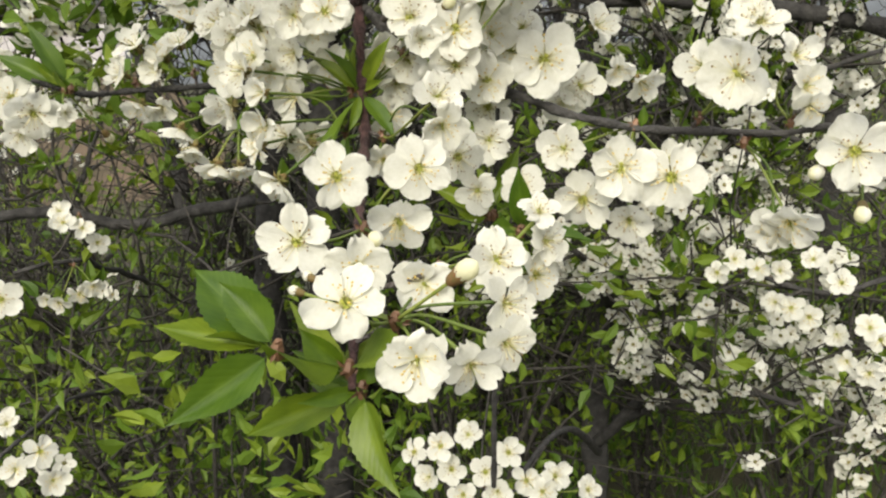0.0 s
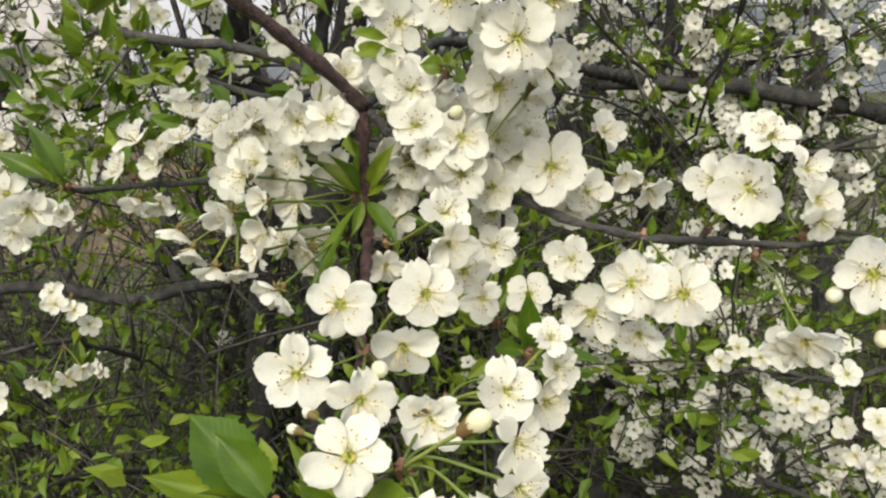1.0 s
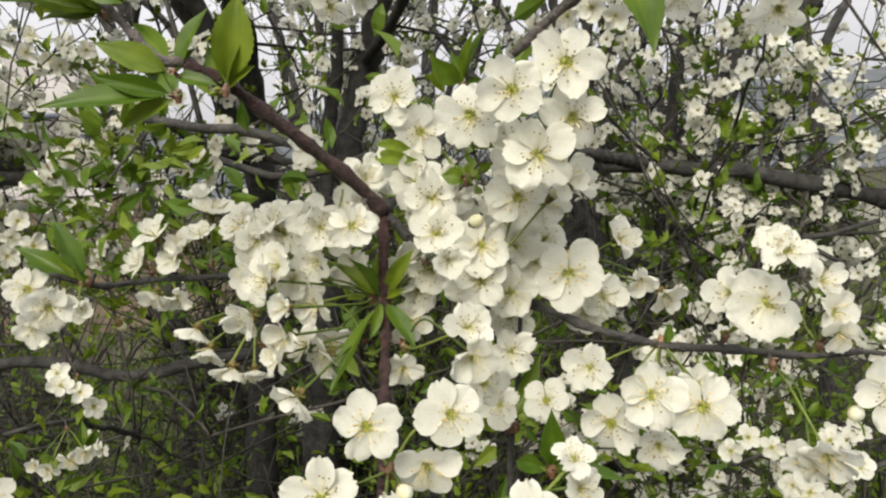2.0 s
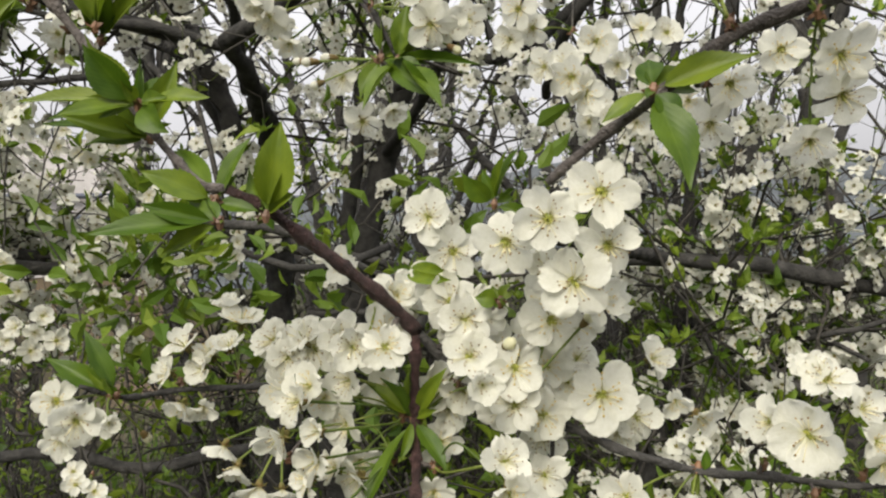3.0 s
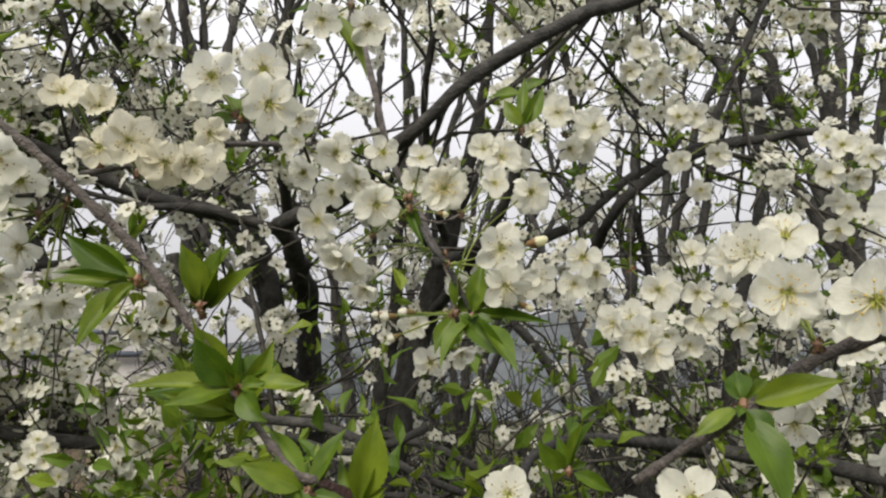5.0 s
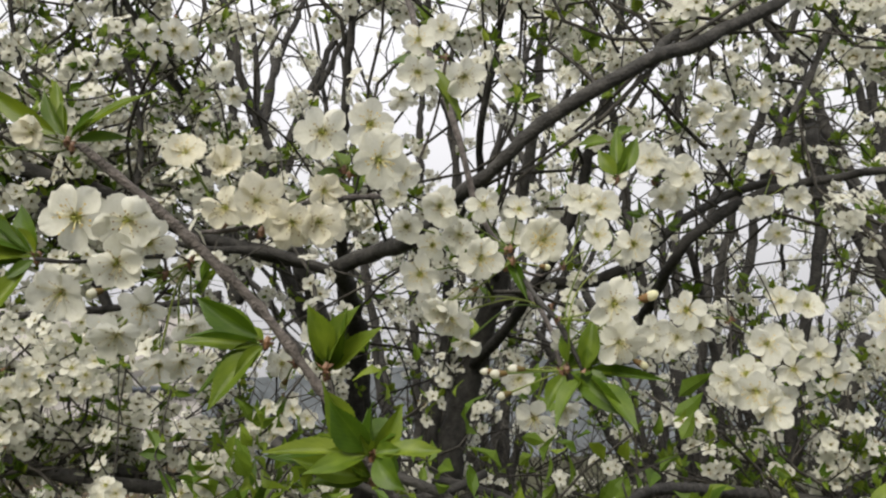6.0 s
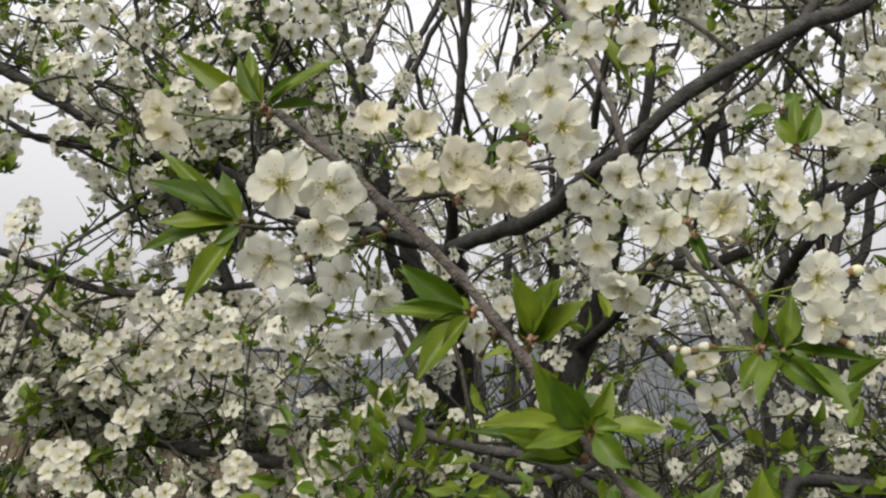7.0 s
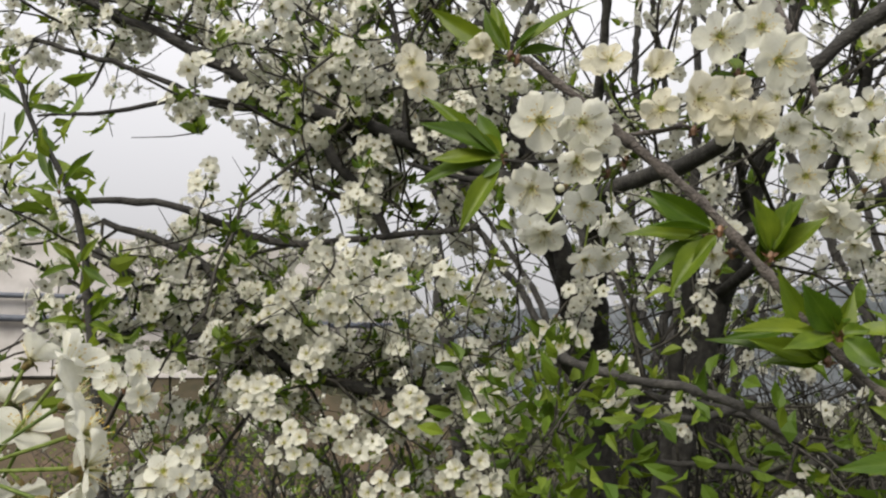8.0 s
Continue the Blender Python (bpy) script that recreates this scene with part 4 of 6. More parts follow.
for x, y, h, s, n in ((-1.15, 3.2, 4.4, 21, 55), (-0.45, 3.3, 4.4, 22, 50), (0.55, 2.9, 4.2, 23, 100), (-0.1, 4.2, 4.8, 26, 50), (2.7, 3.3, 3.4, 27, 100), (1.3, 4.2, 3.4, 28, 80), (1.25, 2.6, 4.4, 30, 110)):
    far_tree("cherry tree in white blossom further back", x, y, h, s, n, 0.22, 0.13, 0.3 if s == 30 else 0.36, 0.5 if s in (21, 30) else 0.28)
for x, y, h, s in ((-3.4, 4.2, 1.5, 62), (-5.4, 6.4, 1.6, 65), (-1.9, 3.4, 1.5, 61), (-2.9, 5.0, 1.8, 64)):
    far_tree("low bushy cherry tree in blossom beyond the others", x, y, h, s, 80, 0.2, 0.16, 0.6)

# leafy shoots between the blossom
for key, at, n, w, s in (("mid", (-0.33, 0.93, 1.58), 60, 0.14, 51), ("mid", (-0.03, 0.86, 1.56), 36, 0.15, 88), ("mid", (0.06, 0.92, 1.50), 36, 0.16, 89), ("mid", (-0.11, 0.95, 1.50), 40, 0.16, 90), ("mid", (-0.372, 1.1, 1.56), 80, 0.15, 85), ("mid", (-0.36, 1.1, 1.63), 40, 0.09, 86), ("mid", (-0.35, 1.15, 1.48), 60, 0.15, 87), ("right", (0.33, 1.0, 1.19), 80, 0.16, 52), ("mid", (-0.19, 0.75, 1.12), 60, 0.14, 53), ("mid", (-0.08, 0.8, 1.06), 60, 0.16, 54),
                         ("right", (0.08, 0.85, 1.63), 26, 0.12, 55), ("mid", (-0.42, 0.9, 1.22), 50, 0.16, 56), ("right", (0.12, 0.95, 1.33), 40, 0.14, 57), ("mid", (-0.14, 0.95, 1.66), 24, 0.14, 58), ("right", (0.52, 1.45, 1.54), 60, 0.16, 81), ("right", (0.53, 1.45, 1.39), 50, 0.15, 82), ("right", (0.45, 1.45, 1.43), 40, 0.12, 83), ("right", (0.56, 1.4, 1.26), 50, 0.16, 84)):
    sprig(key, at)
    shoot(key, at, n, w, s)

for k, at in enumerate(SAPLING):
    shoot("sapling", at, 9, 0.07, 70 + k, 0.05)

# ---- blossom spurs of the near branches ----
spur((0.024, 0.475, 1.544), [(0.011, 0.462, 1.555, 0.06, -0.98, 0.18, 0.0290),
     (-0.012, 0.470, 1.552, 0.04, -0.87, 0.48, 0.0280),
     (0.000, 0.475, 1.546, 0.21, -0.94, -0.27, 0.0270),
     (0.046, 0.455, 1.569, -0.13, -0.98, 0.15, 0.0290),
     (0.061, 0.458, 1.563, 0.23, -0.97, 0.03, 0.0290),
     (0.051, 0.460, 1.555, 0.02, -0.96, -0.29, 0.0280),
     (0.068, 0.460, 1.544, 0.26, -0.94, -0.20, 0.0260)], [])
spur((0.082, 0.470, 1.504), [(0.095, 0.452, 1.567, -0.16, -0.99, -0.05, 0.0300),
     (0.107, 0.458, 1.554, 0.18, -0.96, -0.23, 0.0290),
     (0.090, 0.462, 1.550, -0.24, -0.94, -0.25, 0.0280),
     (0.083, 0.460, 1.523, -0.13, -0.99, 0.06, 0.0280),
     (0.089, 0.465, 1.496, -0.06, -1.00, -0.08, 0.0280),
     (0.103, 0.465, 1.524, 0.14, -0.96, 0.23, 0.0260)], [])
spur((0.023, 0.475, 1.505), [(0.037, 0.467, 1.526, 0.24, -0.96, -0.16, 0.0270),
     (0.041, 0.470, 1.512, 0.33, -0.94, -0.05, 0.0260),
     (-0.006, 0.460, 1.490, -0.06, -0.93, -0.37, 0.0250),
     (0.036, 0.465, 1.496, 0.30, -0.92, -0.26, 0.0240),
     (0.008, 0.475, 1.525, -0.16, -0.97, -0.20, 0.0250)], [])
spur((0.002, 0.490, 1.515), [(-0.034, 0.475, 1.552, -0.23, -0.65, 0.72, 0.0280, .4),
     (-0.051, 0.480, 1.551, -0.56, -0.58, 0.59, 0.0260, .4),
     (-0.042, 0.475, 1.540, -0.40, -0.88, 0.27, 0.0260, .4),
     (-0.018, 0.480, 1.521, -0.03, -0.98, 0.21, 0.0270, .4),
     (-0.046, 0.470, 1.525, -0.51, -0.85, 0.11, 0.0260, .4)], [])
spur((0.070, 0.450, 1.568), [(0.037, 0.460, 1.613, -0.14, -0.98, 0.14, 0.0280),
     (0.049, 0.460, 1.595, -0.09, -0.99, -0.11, 0.0280),
     (0.039, 0.465, 1.581, -0.26, -0.95, -0.16, 0.0270)], [])
spur((0.033, 0.335, 1.466), [(0.029, 0.311, 1.491, 0.16, -0.97, 0.20, 0.0230),
     (0.057, 0.325, 1.489, 0.22, -0.98, -0.02, 0.0240),
     (0.014, 0.303, 1.471, 0.12, -0.92, 0.38, 0.0245),
     (0.034, 0.301, 1.461, 0.11, -0.99, 0.02, 0.0230),
     (0.047, 0.330, 1.469, 0.10, -0.93, -0.36, 0.0240)], [(0.040, 0.310, 1.468, 0.0090)])
spur((0.048, 0.268, 1.452), [(0.037, 0.250, 1.465, 0.08, -0.73, 0.68, 0.0215),
     (0.056, 0.242, 1.450, 0.04, -0.99, 0.10, 0.0230),
     (0.056, 0.303, 1.452, 0.04, -0.97, 0.25, 0.0235),
     (0.083, 0.290, 1.447, 0.69, -0.72, 0.07, 0.0210),
     (0.082, 0.280, 1.437, 0.60, -0.78, -0.18, 0.0200),
     (0.070, 0.265, 1.437, 0.26, -0.89, -0.37, 0.0190)], [(0.071, 0.255, 1.470, 0.0100), (0.015, 0.285, 1.459, 0.0055), (0.019, 0.290, 1.462, 0.0055)])
spur((0.061, 0.305, 1.456), [(0.082, 0.314, 1.455, 0.05, -0.98, 0.21, 0.0240),
     (0.097, 0.331, 1.443, 0.58, -0.80, 0.14, 0.0220),
     (0.100, 0.332, 1.467, 0.19, -0.51, 0.84, 0.0170),
     (0.102, 0.335, 1.455, 0.68, -0.72, 0.16, 0.0190)], [])
spur((0.087, 0.450, 1.440), [(0.103, 0.440, 1.456, 0.05, -0.83, 0.56, 0.0230),
     (0.080, 0.440, 1.456, -0.23, -0.97, 0.04, 0.0230),
     (0.071, 0.390, 1.482, 0.17, -0.98, -0.03, 0.0240),
     (0.088, 0.450, 1.480, 0.05, -1.00, 0.05, 0.0260)], [])
spur((0.033, 0.450, 1.487), [(0.065, 0.365, 1.511, 0.32, -0.88, 0.35, 0.0220),
     (0.066, 0.362, 1.500, 0.15, -0.94, -0.31, 0.0230),
     (0.032, 0.450, 1.475, -0.13, -0.88, -0.45, 0.0200)], [])
spur((0.027, 0.460, 1.512), [(0.054, 0.430, 1.544, 0.06, -0.98, 0.20, 0.0260),
     (0.059, 0.410, 1.534, 0.03, -1.00, 0.02, 0.0220, .75),
     (0.050, 0.455, 1.524, -0.16, -0.97, -0.20, 0.0250),
     (0.075, 0.430, 1.537, 0.10, -0.99, 0.10, 0.0280)], [])
spur((0.098, 0.460, 1.502), [(0.119, 0.451, 1.518, -0.12, -0.99, 0.06, 0.0360),
     (0.089, 0.450, 1.510, -0.06, -1.00, -0.01, 0.0300),
     (0.139, 0.470, 1.502, 0.13, -0.99, -0.03, 0.0260),
     (0.074, 0.430, 1.520, -0.20, -0.98, 0.08, 0.0260),
     (0.068, 0.440, 1.517, -0.00, -1.00, -0.03, 0.0240),
     (0.130, 0.470, 1.495, -0.16, -0.94, -0.32, 0.0240)], [])
spur((0.116, 0.475, 1.511), [(0.110, 0.470, 1.534, 0.37, -0.72, 0.59, 0.0250, .4),
     (0.149, 0.469, 1.532, 0.62, -0.71, 0.33, 0.0240, .4),
     (0.171, 0.468, 1.502, 0.55, -0.63, -0.54, 0.0240, .4),
     (0.160, 0.470, 1.510, 0.04, -0.75, -0.66, 0.0190, .4),
     (0.122, 0.440, 1.565, 0.84, -0.54, -0.05, 0.0260, .4),
     (0.093, 0.460, 1.533, 0.19, -0.98, 0.11, 0.0250, .4)], [])
spur((0.162, 0.443, 1.482), [(0.123, 0.423, 1.476, -0.33, -0.94, 0.09, 0.0260),
     (0.145, 0.397, 1.469, -0.21, -0.96, 0.20, 0.0300),
     (0.129, 0.410, 1.453, -0.27, -0.96, -0.04, 0.0280),
     (0.166, 0.391, 1.464, -0.27, -0.95, 0.12, 0.0300),
     (0.151, 0.410, 1.441, -0.23, -0.95, -0.20, 0.0240),
     (0.169, 0.410, 1.469, 0.01, -0.99, -0.12, 0.0190)], [])
spur((0.193, 0.440, 1.483), [(0.198, 0.399, 1.506, -0.35, -0.94, 0.05, 0.0350),
     (0.186, 0.410, 1.510, -0.68, -0.69, 0.25, 0.0230),
     (0.212, 0.410, 1.527, -0.01, -0.74, 0.67, 0.0250),
     (0.209, 0.415, 1.531, -0.40, -0.62, 0.68, 0.0200)], [])
spur((0.235, 0.430, 1.478), [(0.234, 0.426, 1.510, 0.34, -0.84, 0.42, 0.0230),
     (0.237, 0.420, 1.496, 0.39, -0.92, 0.05, 0.0230),
     (0.237, 0.415, 1.487, 0.20, -0.88, -0.43, 0.0200)], [])
spur((0.212, 0.430, 1.470), [(0.220, 0.393, 1.438, -0.13, -0.91, -0.38, 0.0280),
     (0.213, 0.396, 1.435, -0.63, -0.72, -0.30, 0.0220)], [])
spur((0.258, 0.410, 1.476), [(0.232, 0.361, 1.474, -0.38, -0.92, 0.09, 0.0290)], [(0.219, 0.365, 1.466, 0.0100), (0.236, 0.360, 1.448, 0.0100)])
spur((0.047, 0.450, 1.529), [(0.053, 0.438, 1.561, 0.01, -1.00, 0.07, 0.0290),
     (0.056, 0.435, 1.545, 0.02, -0.92, 0.38, 0.0260)], [(0.073, 0.430, 1.549, 0.0090)])
spur((0.082, 0.430, 1.530), [(0.101, 0.397, 1.578, -0.14, -0.98, -0.12, 0.0330),
     (0.094, 0.429, 1.559, -0.11, -0.99, -0.03, 0.0300),
     (0.091, 0.410, 1.584, -0.20, -0.98, 0.02, 0.0250),
     (0.114, 0.420, 1.568, 0.55, -0.83, -0.08, 0.0250)], [(0.110, 0.420, 1.560, 0.0080)])
spur((0.093, 0.420, 1.581), [(0.091, 0.392, 1.606, -0.15, -0.99, -0.00, 0.0290),
     (0.115, 0.396, 1.616, -0.17, -0.99, 0.02, 0.0310),
     (0.073, 0.400, 1.597, -0.15, -0.98, -0.12, 0.0290),
     (0.117, 0.400, 1.593, 0.02, -0.99, -0.13, 0.0280)], [(0.097, 0.400, 1.590, 0.0080)])
spur((0.003, 0.455, 1.553), [(0.014, 0.432, 1.551, 0.11, -0.99, 0.10, 0.0240),
     (0.016, 0.484, 1.571, 0.28, -0.88, 0.38, 0.0240, .75),
     (-0.005, 0.450, 1.591, -0.54, -0.84, 0.03, 0.0220),
     (0.016, 0.480, 1.561, 0.15, -0.90, -0.40, 0.0200),
     (-0.003, 0.440, 1.551, -0.05, -1.00, 0.01, 0.0250)], [])
spur((0.019, 0.465, 1.523), [(-0.029, 0.476, 1.547, 0.11, -0.97, 0.20, 0.0290),
     (-0.051, 0.480, 1.552, -0.33, -0.92, 0.20, 0.0240),
     (-0.042, 0.470, 1.544, -0.08, -0.99, -0.08, 0.0220),
     (-0.014, 0.470, 1.550, 0.17, -0.94, 0.28, 0.0240)], [])
spur((0.017, 0.465, 1.510), [(-0.025, 0.440, 1.533, -0.60, -0.72, 0.36, 0.0260, .45),
     (-0.029, 0.430, 1.527, -0.74, -0.67, 0.08, 0.0250, .45),
     (-0.016, 0.410, 1.517, -0.55, -0.81, 0.21, 0.0180, .75),
     (-0.007, 0.450, 1.533, -0.61, -0.79, -0.05, 0.0240, .45),
     (-0.020, 0.450, 1.525, -0.36, -0.93, -0.07, 0.0230, .45),
     (-0.010, 0.450, 1.511, -0.56, -0.81, -0.19, 0.0230, .45)], [])
spur((0.012, 0.460, 1.490), [(-0.038, 0.430, 1.511, -0.62, -0.67, -0.41, 0.0250, .45),
     (-0.019, 0.420, 1.501, -0.73, -0.67, -0.13, 0.0230, .45),
     (-0.025, 0.425, 1.491, -0.77, -0.62, -0.17, 0.0200, .45),
     (-0.015, 0.410, 1.475, -0.59, -0.65, -0.48, 0.0260, .45),
     (-0.004, 0.440, 1.487, -0.62, -0.69, -0.37, 0.0250, .45),
     (-0.015, 0.440, 1.492, -0.61, -0.70, 0.37, 0.0220, .45)], [])
spur((-0.053, 0.500, 1.483), [(-0.079, 0.470, 1.499, -0.36, -0.47, -0.81, 0.0220, .5),
     (-0.071, 0.465, 1.489, -0.24, -0.46, -0.85, 0.0220, .5),
     (-0.059, 0.460, 1.479, -0.13, -0.44, -0.89, 0.0230, .5),
     (-0.047, 0.460, 1.477, 0.13, -0.44, -0.89, 0.0200, .5)], [])
spur((-0.091, 0.545, 1.526), [(-0.091, 0.555, 1.557, 0.24, -0.32, 0.92, 0.0300, .5),
     (-0.100, 0.560, 1.566, -0.02, -0.23, 0.97, 0.0260, .5),
     (-0.109, 0.550, 1.538, -0.13, -0.46, 0.88, 0.0260, .5),
     (-0.095, 0.540, 1.544, 0.07, -0.40, 0.91, 0.0220, .5)], [])
spur((-0.127, 0.540, 1.524), [(-0.124, 0.545, 1.545, -0.35, -0.54, 0.76, 0.0270, .5),
     (-0.133, 0.540, 1.529, -0.68, -0.58, 0.44, 0.0230, .5),
     (-0.126, 0.540, 1.510, -0.34, -0.67, -0.66, 0.0250, .5),
     (-0.113, 0.540, 1.508, 0.18, -0.65, -0.74, 0.0220, .5),
     (-0.114, 0.545, 1.530, -0.35, -0.86, 0.38, 0.0240, .5)], [])
spur((-0.152, 0.500, 1.525), [(-0.165, 0.485, 1.514, 0.34, -0.92, -0.22, 0.0300),
     (-0.184, 0.500, 1.523, 0.11, -0.99, 0.08, 0.0260),
     (-0.145, 0.480, 1.513, 0.53, -0.82, -0.21, 0.0170, .75),
     (-0.178, 0.490, 1.503, 0.23, -0.90, -0.36, 0.0230)], [(-0.146, 0.530, 1.493, 0.0090)])
spur((0.041, 0.460, 1.562), [(0.016, 0.484, 1.574, 0.26, -0.91, 0.31, 0.0260),
     (0.023, 0.490, 1.562, 0.38, -0.92, -0.07, 0.0220)], [])
spur((0.167, 0.375, 1.680), [(0.149, 0.354, 1.700, -0.36, -0.91, -0.21, 0.0305),
     (0.142, 0.370, 1.719, -0.48, -0.85, 0.22, 0.0260),
     (0.157, 0.370, 1.726, -0.16, -0.87, 0.46, 0.0230),
     (0.136, 0.375, 1.718, -0.73, -0.66, -0.15, 0.0220)], [])
spur((0.200, 0.370, 1.680), [(0.181, 0.350, 1.695, -0.41, -0.89, -0.19, 0.0340),
     (0.197, 0.335, 1.727, -0.37, -0.92, -0.10, 0.0360),
     (0.206, 0.360, 1.704, -0.16, -0.99, -0.03, 0.0280),
     (0.212, 0.380, 1.665, -0.08, -0.85, -0.52, 0.0280),
     (0.217, 0.390, 1.650, -0.17, -0.77, -0.62, 0.0260),
     (0.207, 0.400, 1.633, -0.29, -0.64, -0.71, 0.0240)], [])
spur((0.163, 0.400, 1.662), [(0.181, 0.420, 1.664, -0.07, -0.87, -0.49, 0.0240),
     (0.171, 0.420, 1.646, -0.30, -0.73, -0.61, 0.0220),
     (0.218, 0.450, 1.685, -0.31, -0.89, -0.33, 0.0240)], [])
spur((-0.020, 0.575, 1.804), [(0.004, 0.587, 1.813, 0.15, -0.95, -0.28, 0.0340),
     (-0.065, 0.535, 1.827, 0.09, -0.94, -0.32, 0.0310),
     (-0.054, 0.550, 1.810, -0.04, -0.96, -0.28, 0.0300),
     (-0.040, 0.545, 1.792, 0.13, -0.93, -0.35, 0.0310),
     (-0.037, 0.560, 1.833, 0.24, -0.96, -0.13, 0.0240),
     (-0.012, 0.590, 1.837, 0.10, -0.98, 0.17, 0.0220)], [])
spur((-0.024, 0.570, 1.790), [(-0.081, 0.550, 1.784, -0.27, -0.88, -0.39, 0.0270),
     (-0.088, 0.540, 1.815, -0.35, -0.90, -0.26, 0.0250),
     (-0.073, 0.560, 1.806, -0.10, -0.96, -0.26, 0.0220),
     (-0.095, 0.550, 1.841, -0.25, -0.97, -0.02, 0.0220)], [])
spur((0.004, 0.555, 1.758), [(-0.062, 0.560, 1.754, -0.29, -0.78, -0.56, 0.0280),
     (-0.052, 0.570, 1.739, -0.14, -0.67, -0.73, 0.0220),
     (-0.076, 0.570, 1.768, -0.44, -0.83, -0.33, 0.0220)], [])
spur((0.010, 0.540, 1.728), [(0.041, 0.520, 1.754, -0.01, -0.98, -0.20, 0.0330),
     (0.052, 0.530, 1.733, 0.04, -0.81, -0.58, 0.0290),
     (0.066, 0.580, 1.805, 0.33, -0.91, -0.27, 0.0270),
     (0.040, 0.570, 1.810, 0.20, -0.98, 0.01, 0.0220)], [(0.068, 0.540, 1.761, 0.0100)])
spur((0.016, 0.580, 1.791), [(0.047, 0.600, 1.838, 0.09, -1.00, -0.02, 0.0290),
     (0.034, 0.600, 1.845, -0.17, -0.97, 0.17, 0.0230),
     (0.063, 0.600, 1.806, 0.23, -0.87, -0.44, 0.0240)], [])
spur((0.008, 0.535, 1.715), [(-0.009, 0.590, 1.688, -0.05, -0.72, -0.70, 0.0270),
     (0.012, 0.590, 1.694, 0.23, -0.64, -0.74, 0.0230),
     (-0.018, 0.570, 1.714, -0.29, -0.89, -0.36, 0.0240)], [(-0.032, 0.525, 1.714, 0.0090), (-0.021, 0.530, 1.717, 0.0090), (-0.029, 0.530, 1.701, 0.0080), (-0.039, 0.530, 1.716, 0.0070)])
spur((-0.123, 0.500, 1.843), [(-0.133, 0.485, 1.863, 0.23, -0.88, -0.41, 0.0330),
     (-0.107, 0.506, 1.875, 0.37, -0.90, -0.22, 0.0320),
     (-0.099, 0.493, 1.846, 0.25, -0.85, -0.46, 0.0350),
     (-0.087, 0.520, 1.845, 0.69, -0.56, -0.46, 0.0220)], [])
spur((-0.152, 0.430, 1.786), [(-0.171, 0.423, 1.821, 0.37, -0.93, 0.04, 0.0240, .75),
     (-0.149, 0.410, 1.797, 0.51, -0.83, -0.22, 0.0300),
     (-0.136, 0.420, 1.787, 0.64, -0.69, -0.34, 0.0240),
     (-0.119, 0.440, 1.791, 0.71, -0.56, -0.43, 0.0260),
     (-0.196, 0.430, 1.833, 0.20, -0.89, 0.41, 0.0220),
     (-0.128, 0.470, 1.820, 0.49, -0.81, -0.32, 0.0220)], [], old=True)
spur((-0.199, 0.420, 1.763), [(-0.230, 0.387, 1.786, 0.35, -0.90, -0.28, 0.0320),
     (-0.209, 0.397, 1.786, 0.47, -0.84, -0.26, 0.0310),
     (-0.213, 0.397, 1.765, 0.38, -0.83, -0.40, 0.0290),
     (-0.236, 0.390, 1.750, 0.04, -0.83, -0.56, 0.0280),
     (-0.204, 0.410, 1.778, 0.58, -0.72, -0.39, 0.0250)], [(-0.220, 0.390, 1.749, 0.0070)])
spur((-0.190, 0.430, 1.771), [(-0.214, 0.430, 1.748, 0.21, -0.66, -0.72, 0.0250),
     (-0.242, 0.457, 1.738, 0.17, -0.74, -0.66, 0.0270),
     (-0.250, 0.460, 1.741, -0.18, -0.80, -0.57, 0.0220),
     (-0.200, 0.460, 1.742, 0.33, -0.64, -0.69, 0.0230),
     (-0.218, 0.460, 1.721, 0.26, -0.58, -0.77, 0.0250),
     (-0.205, 0.460, 1.722, 0.47, -0.56, -0.68, 0.0220)], [])
spur((-0.246, 0.405, 1.830), [(-0.267, 0.402, 1.838, 0.29, -0.88, -0.38, 0.0220, .75),
     (-0.312, 0.410, 1.839, -0.25, -0.96, -0.14, 0.0230),
     (-0.306, 0.410, 1.825, -0.07, -0.74, -0.67, 0.0230)], [], old=True)
spur((-0.173, 0.430, 1.791), [(-0.207, 0.460, 1.846, 0.13, -0.95, 0.30, 0.0220),
     (-0.119, 0.420, 1.787, 0.63, -0.71, -0.32, 0.0250),
     (-0.131, 0.415, 1.786, 0.34, -0.78, -0.52, 0.0240),
     (-0.168, 0.420, 1.797, -0.21, -0.94, -0.27, 0.0220)], [], old=True)
spur((-0.135, 0.440, 1.717), [(-0.145, 0.450, 1.718, 0.00, -0.93, -0.38, 0.0160),
     (-0.133, 0.470, 1.735, 0.36, -0.93, 0.06, 0.0150)], [(-0.144, 0.450, 1.707, 0.0060)])
spur((-0.061, 0.580, 1.957), [(-0.082, 0.570, 1.941, 0.04, -0.89, -0.45, 0.0290),
     (-0.048, 0.576, 1.938, 0.08, -0.85, -0.53, 0.0300),
     (-0.082, 0.580, 1.973, -0.05, -0.98, -0.19, 0.0270),
     (-0.097, 0.590, 1.931, -0.12, -0.57, -0.81, 0.0220),
     (-0.065, 0.600, 1.992, 0.24, -0.97, -0.11, 0.0240)], [])
spur((0.007, 0.530, 1.746), [(0.043, 0.520, 1.730, 0.07, -0.81, -0.58, 0.0290),
     (0.065, 0.540, 1.738, 0.26, -0.91, -0.33, 0.0240),
     (0.014, 0.560, 1.739, -0.14, -0.66, -0.73, 0.0220)], [(0.065, 0.530, 1.759, 0.0100), (0.057, 0.530, 1.717, 0.0080)])
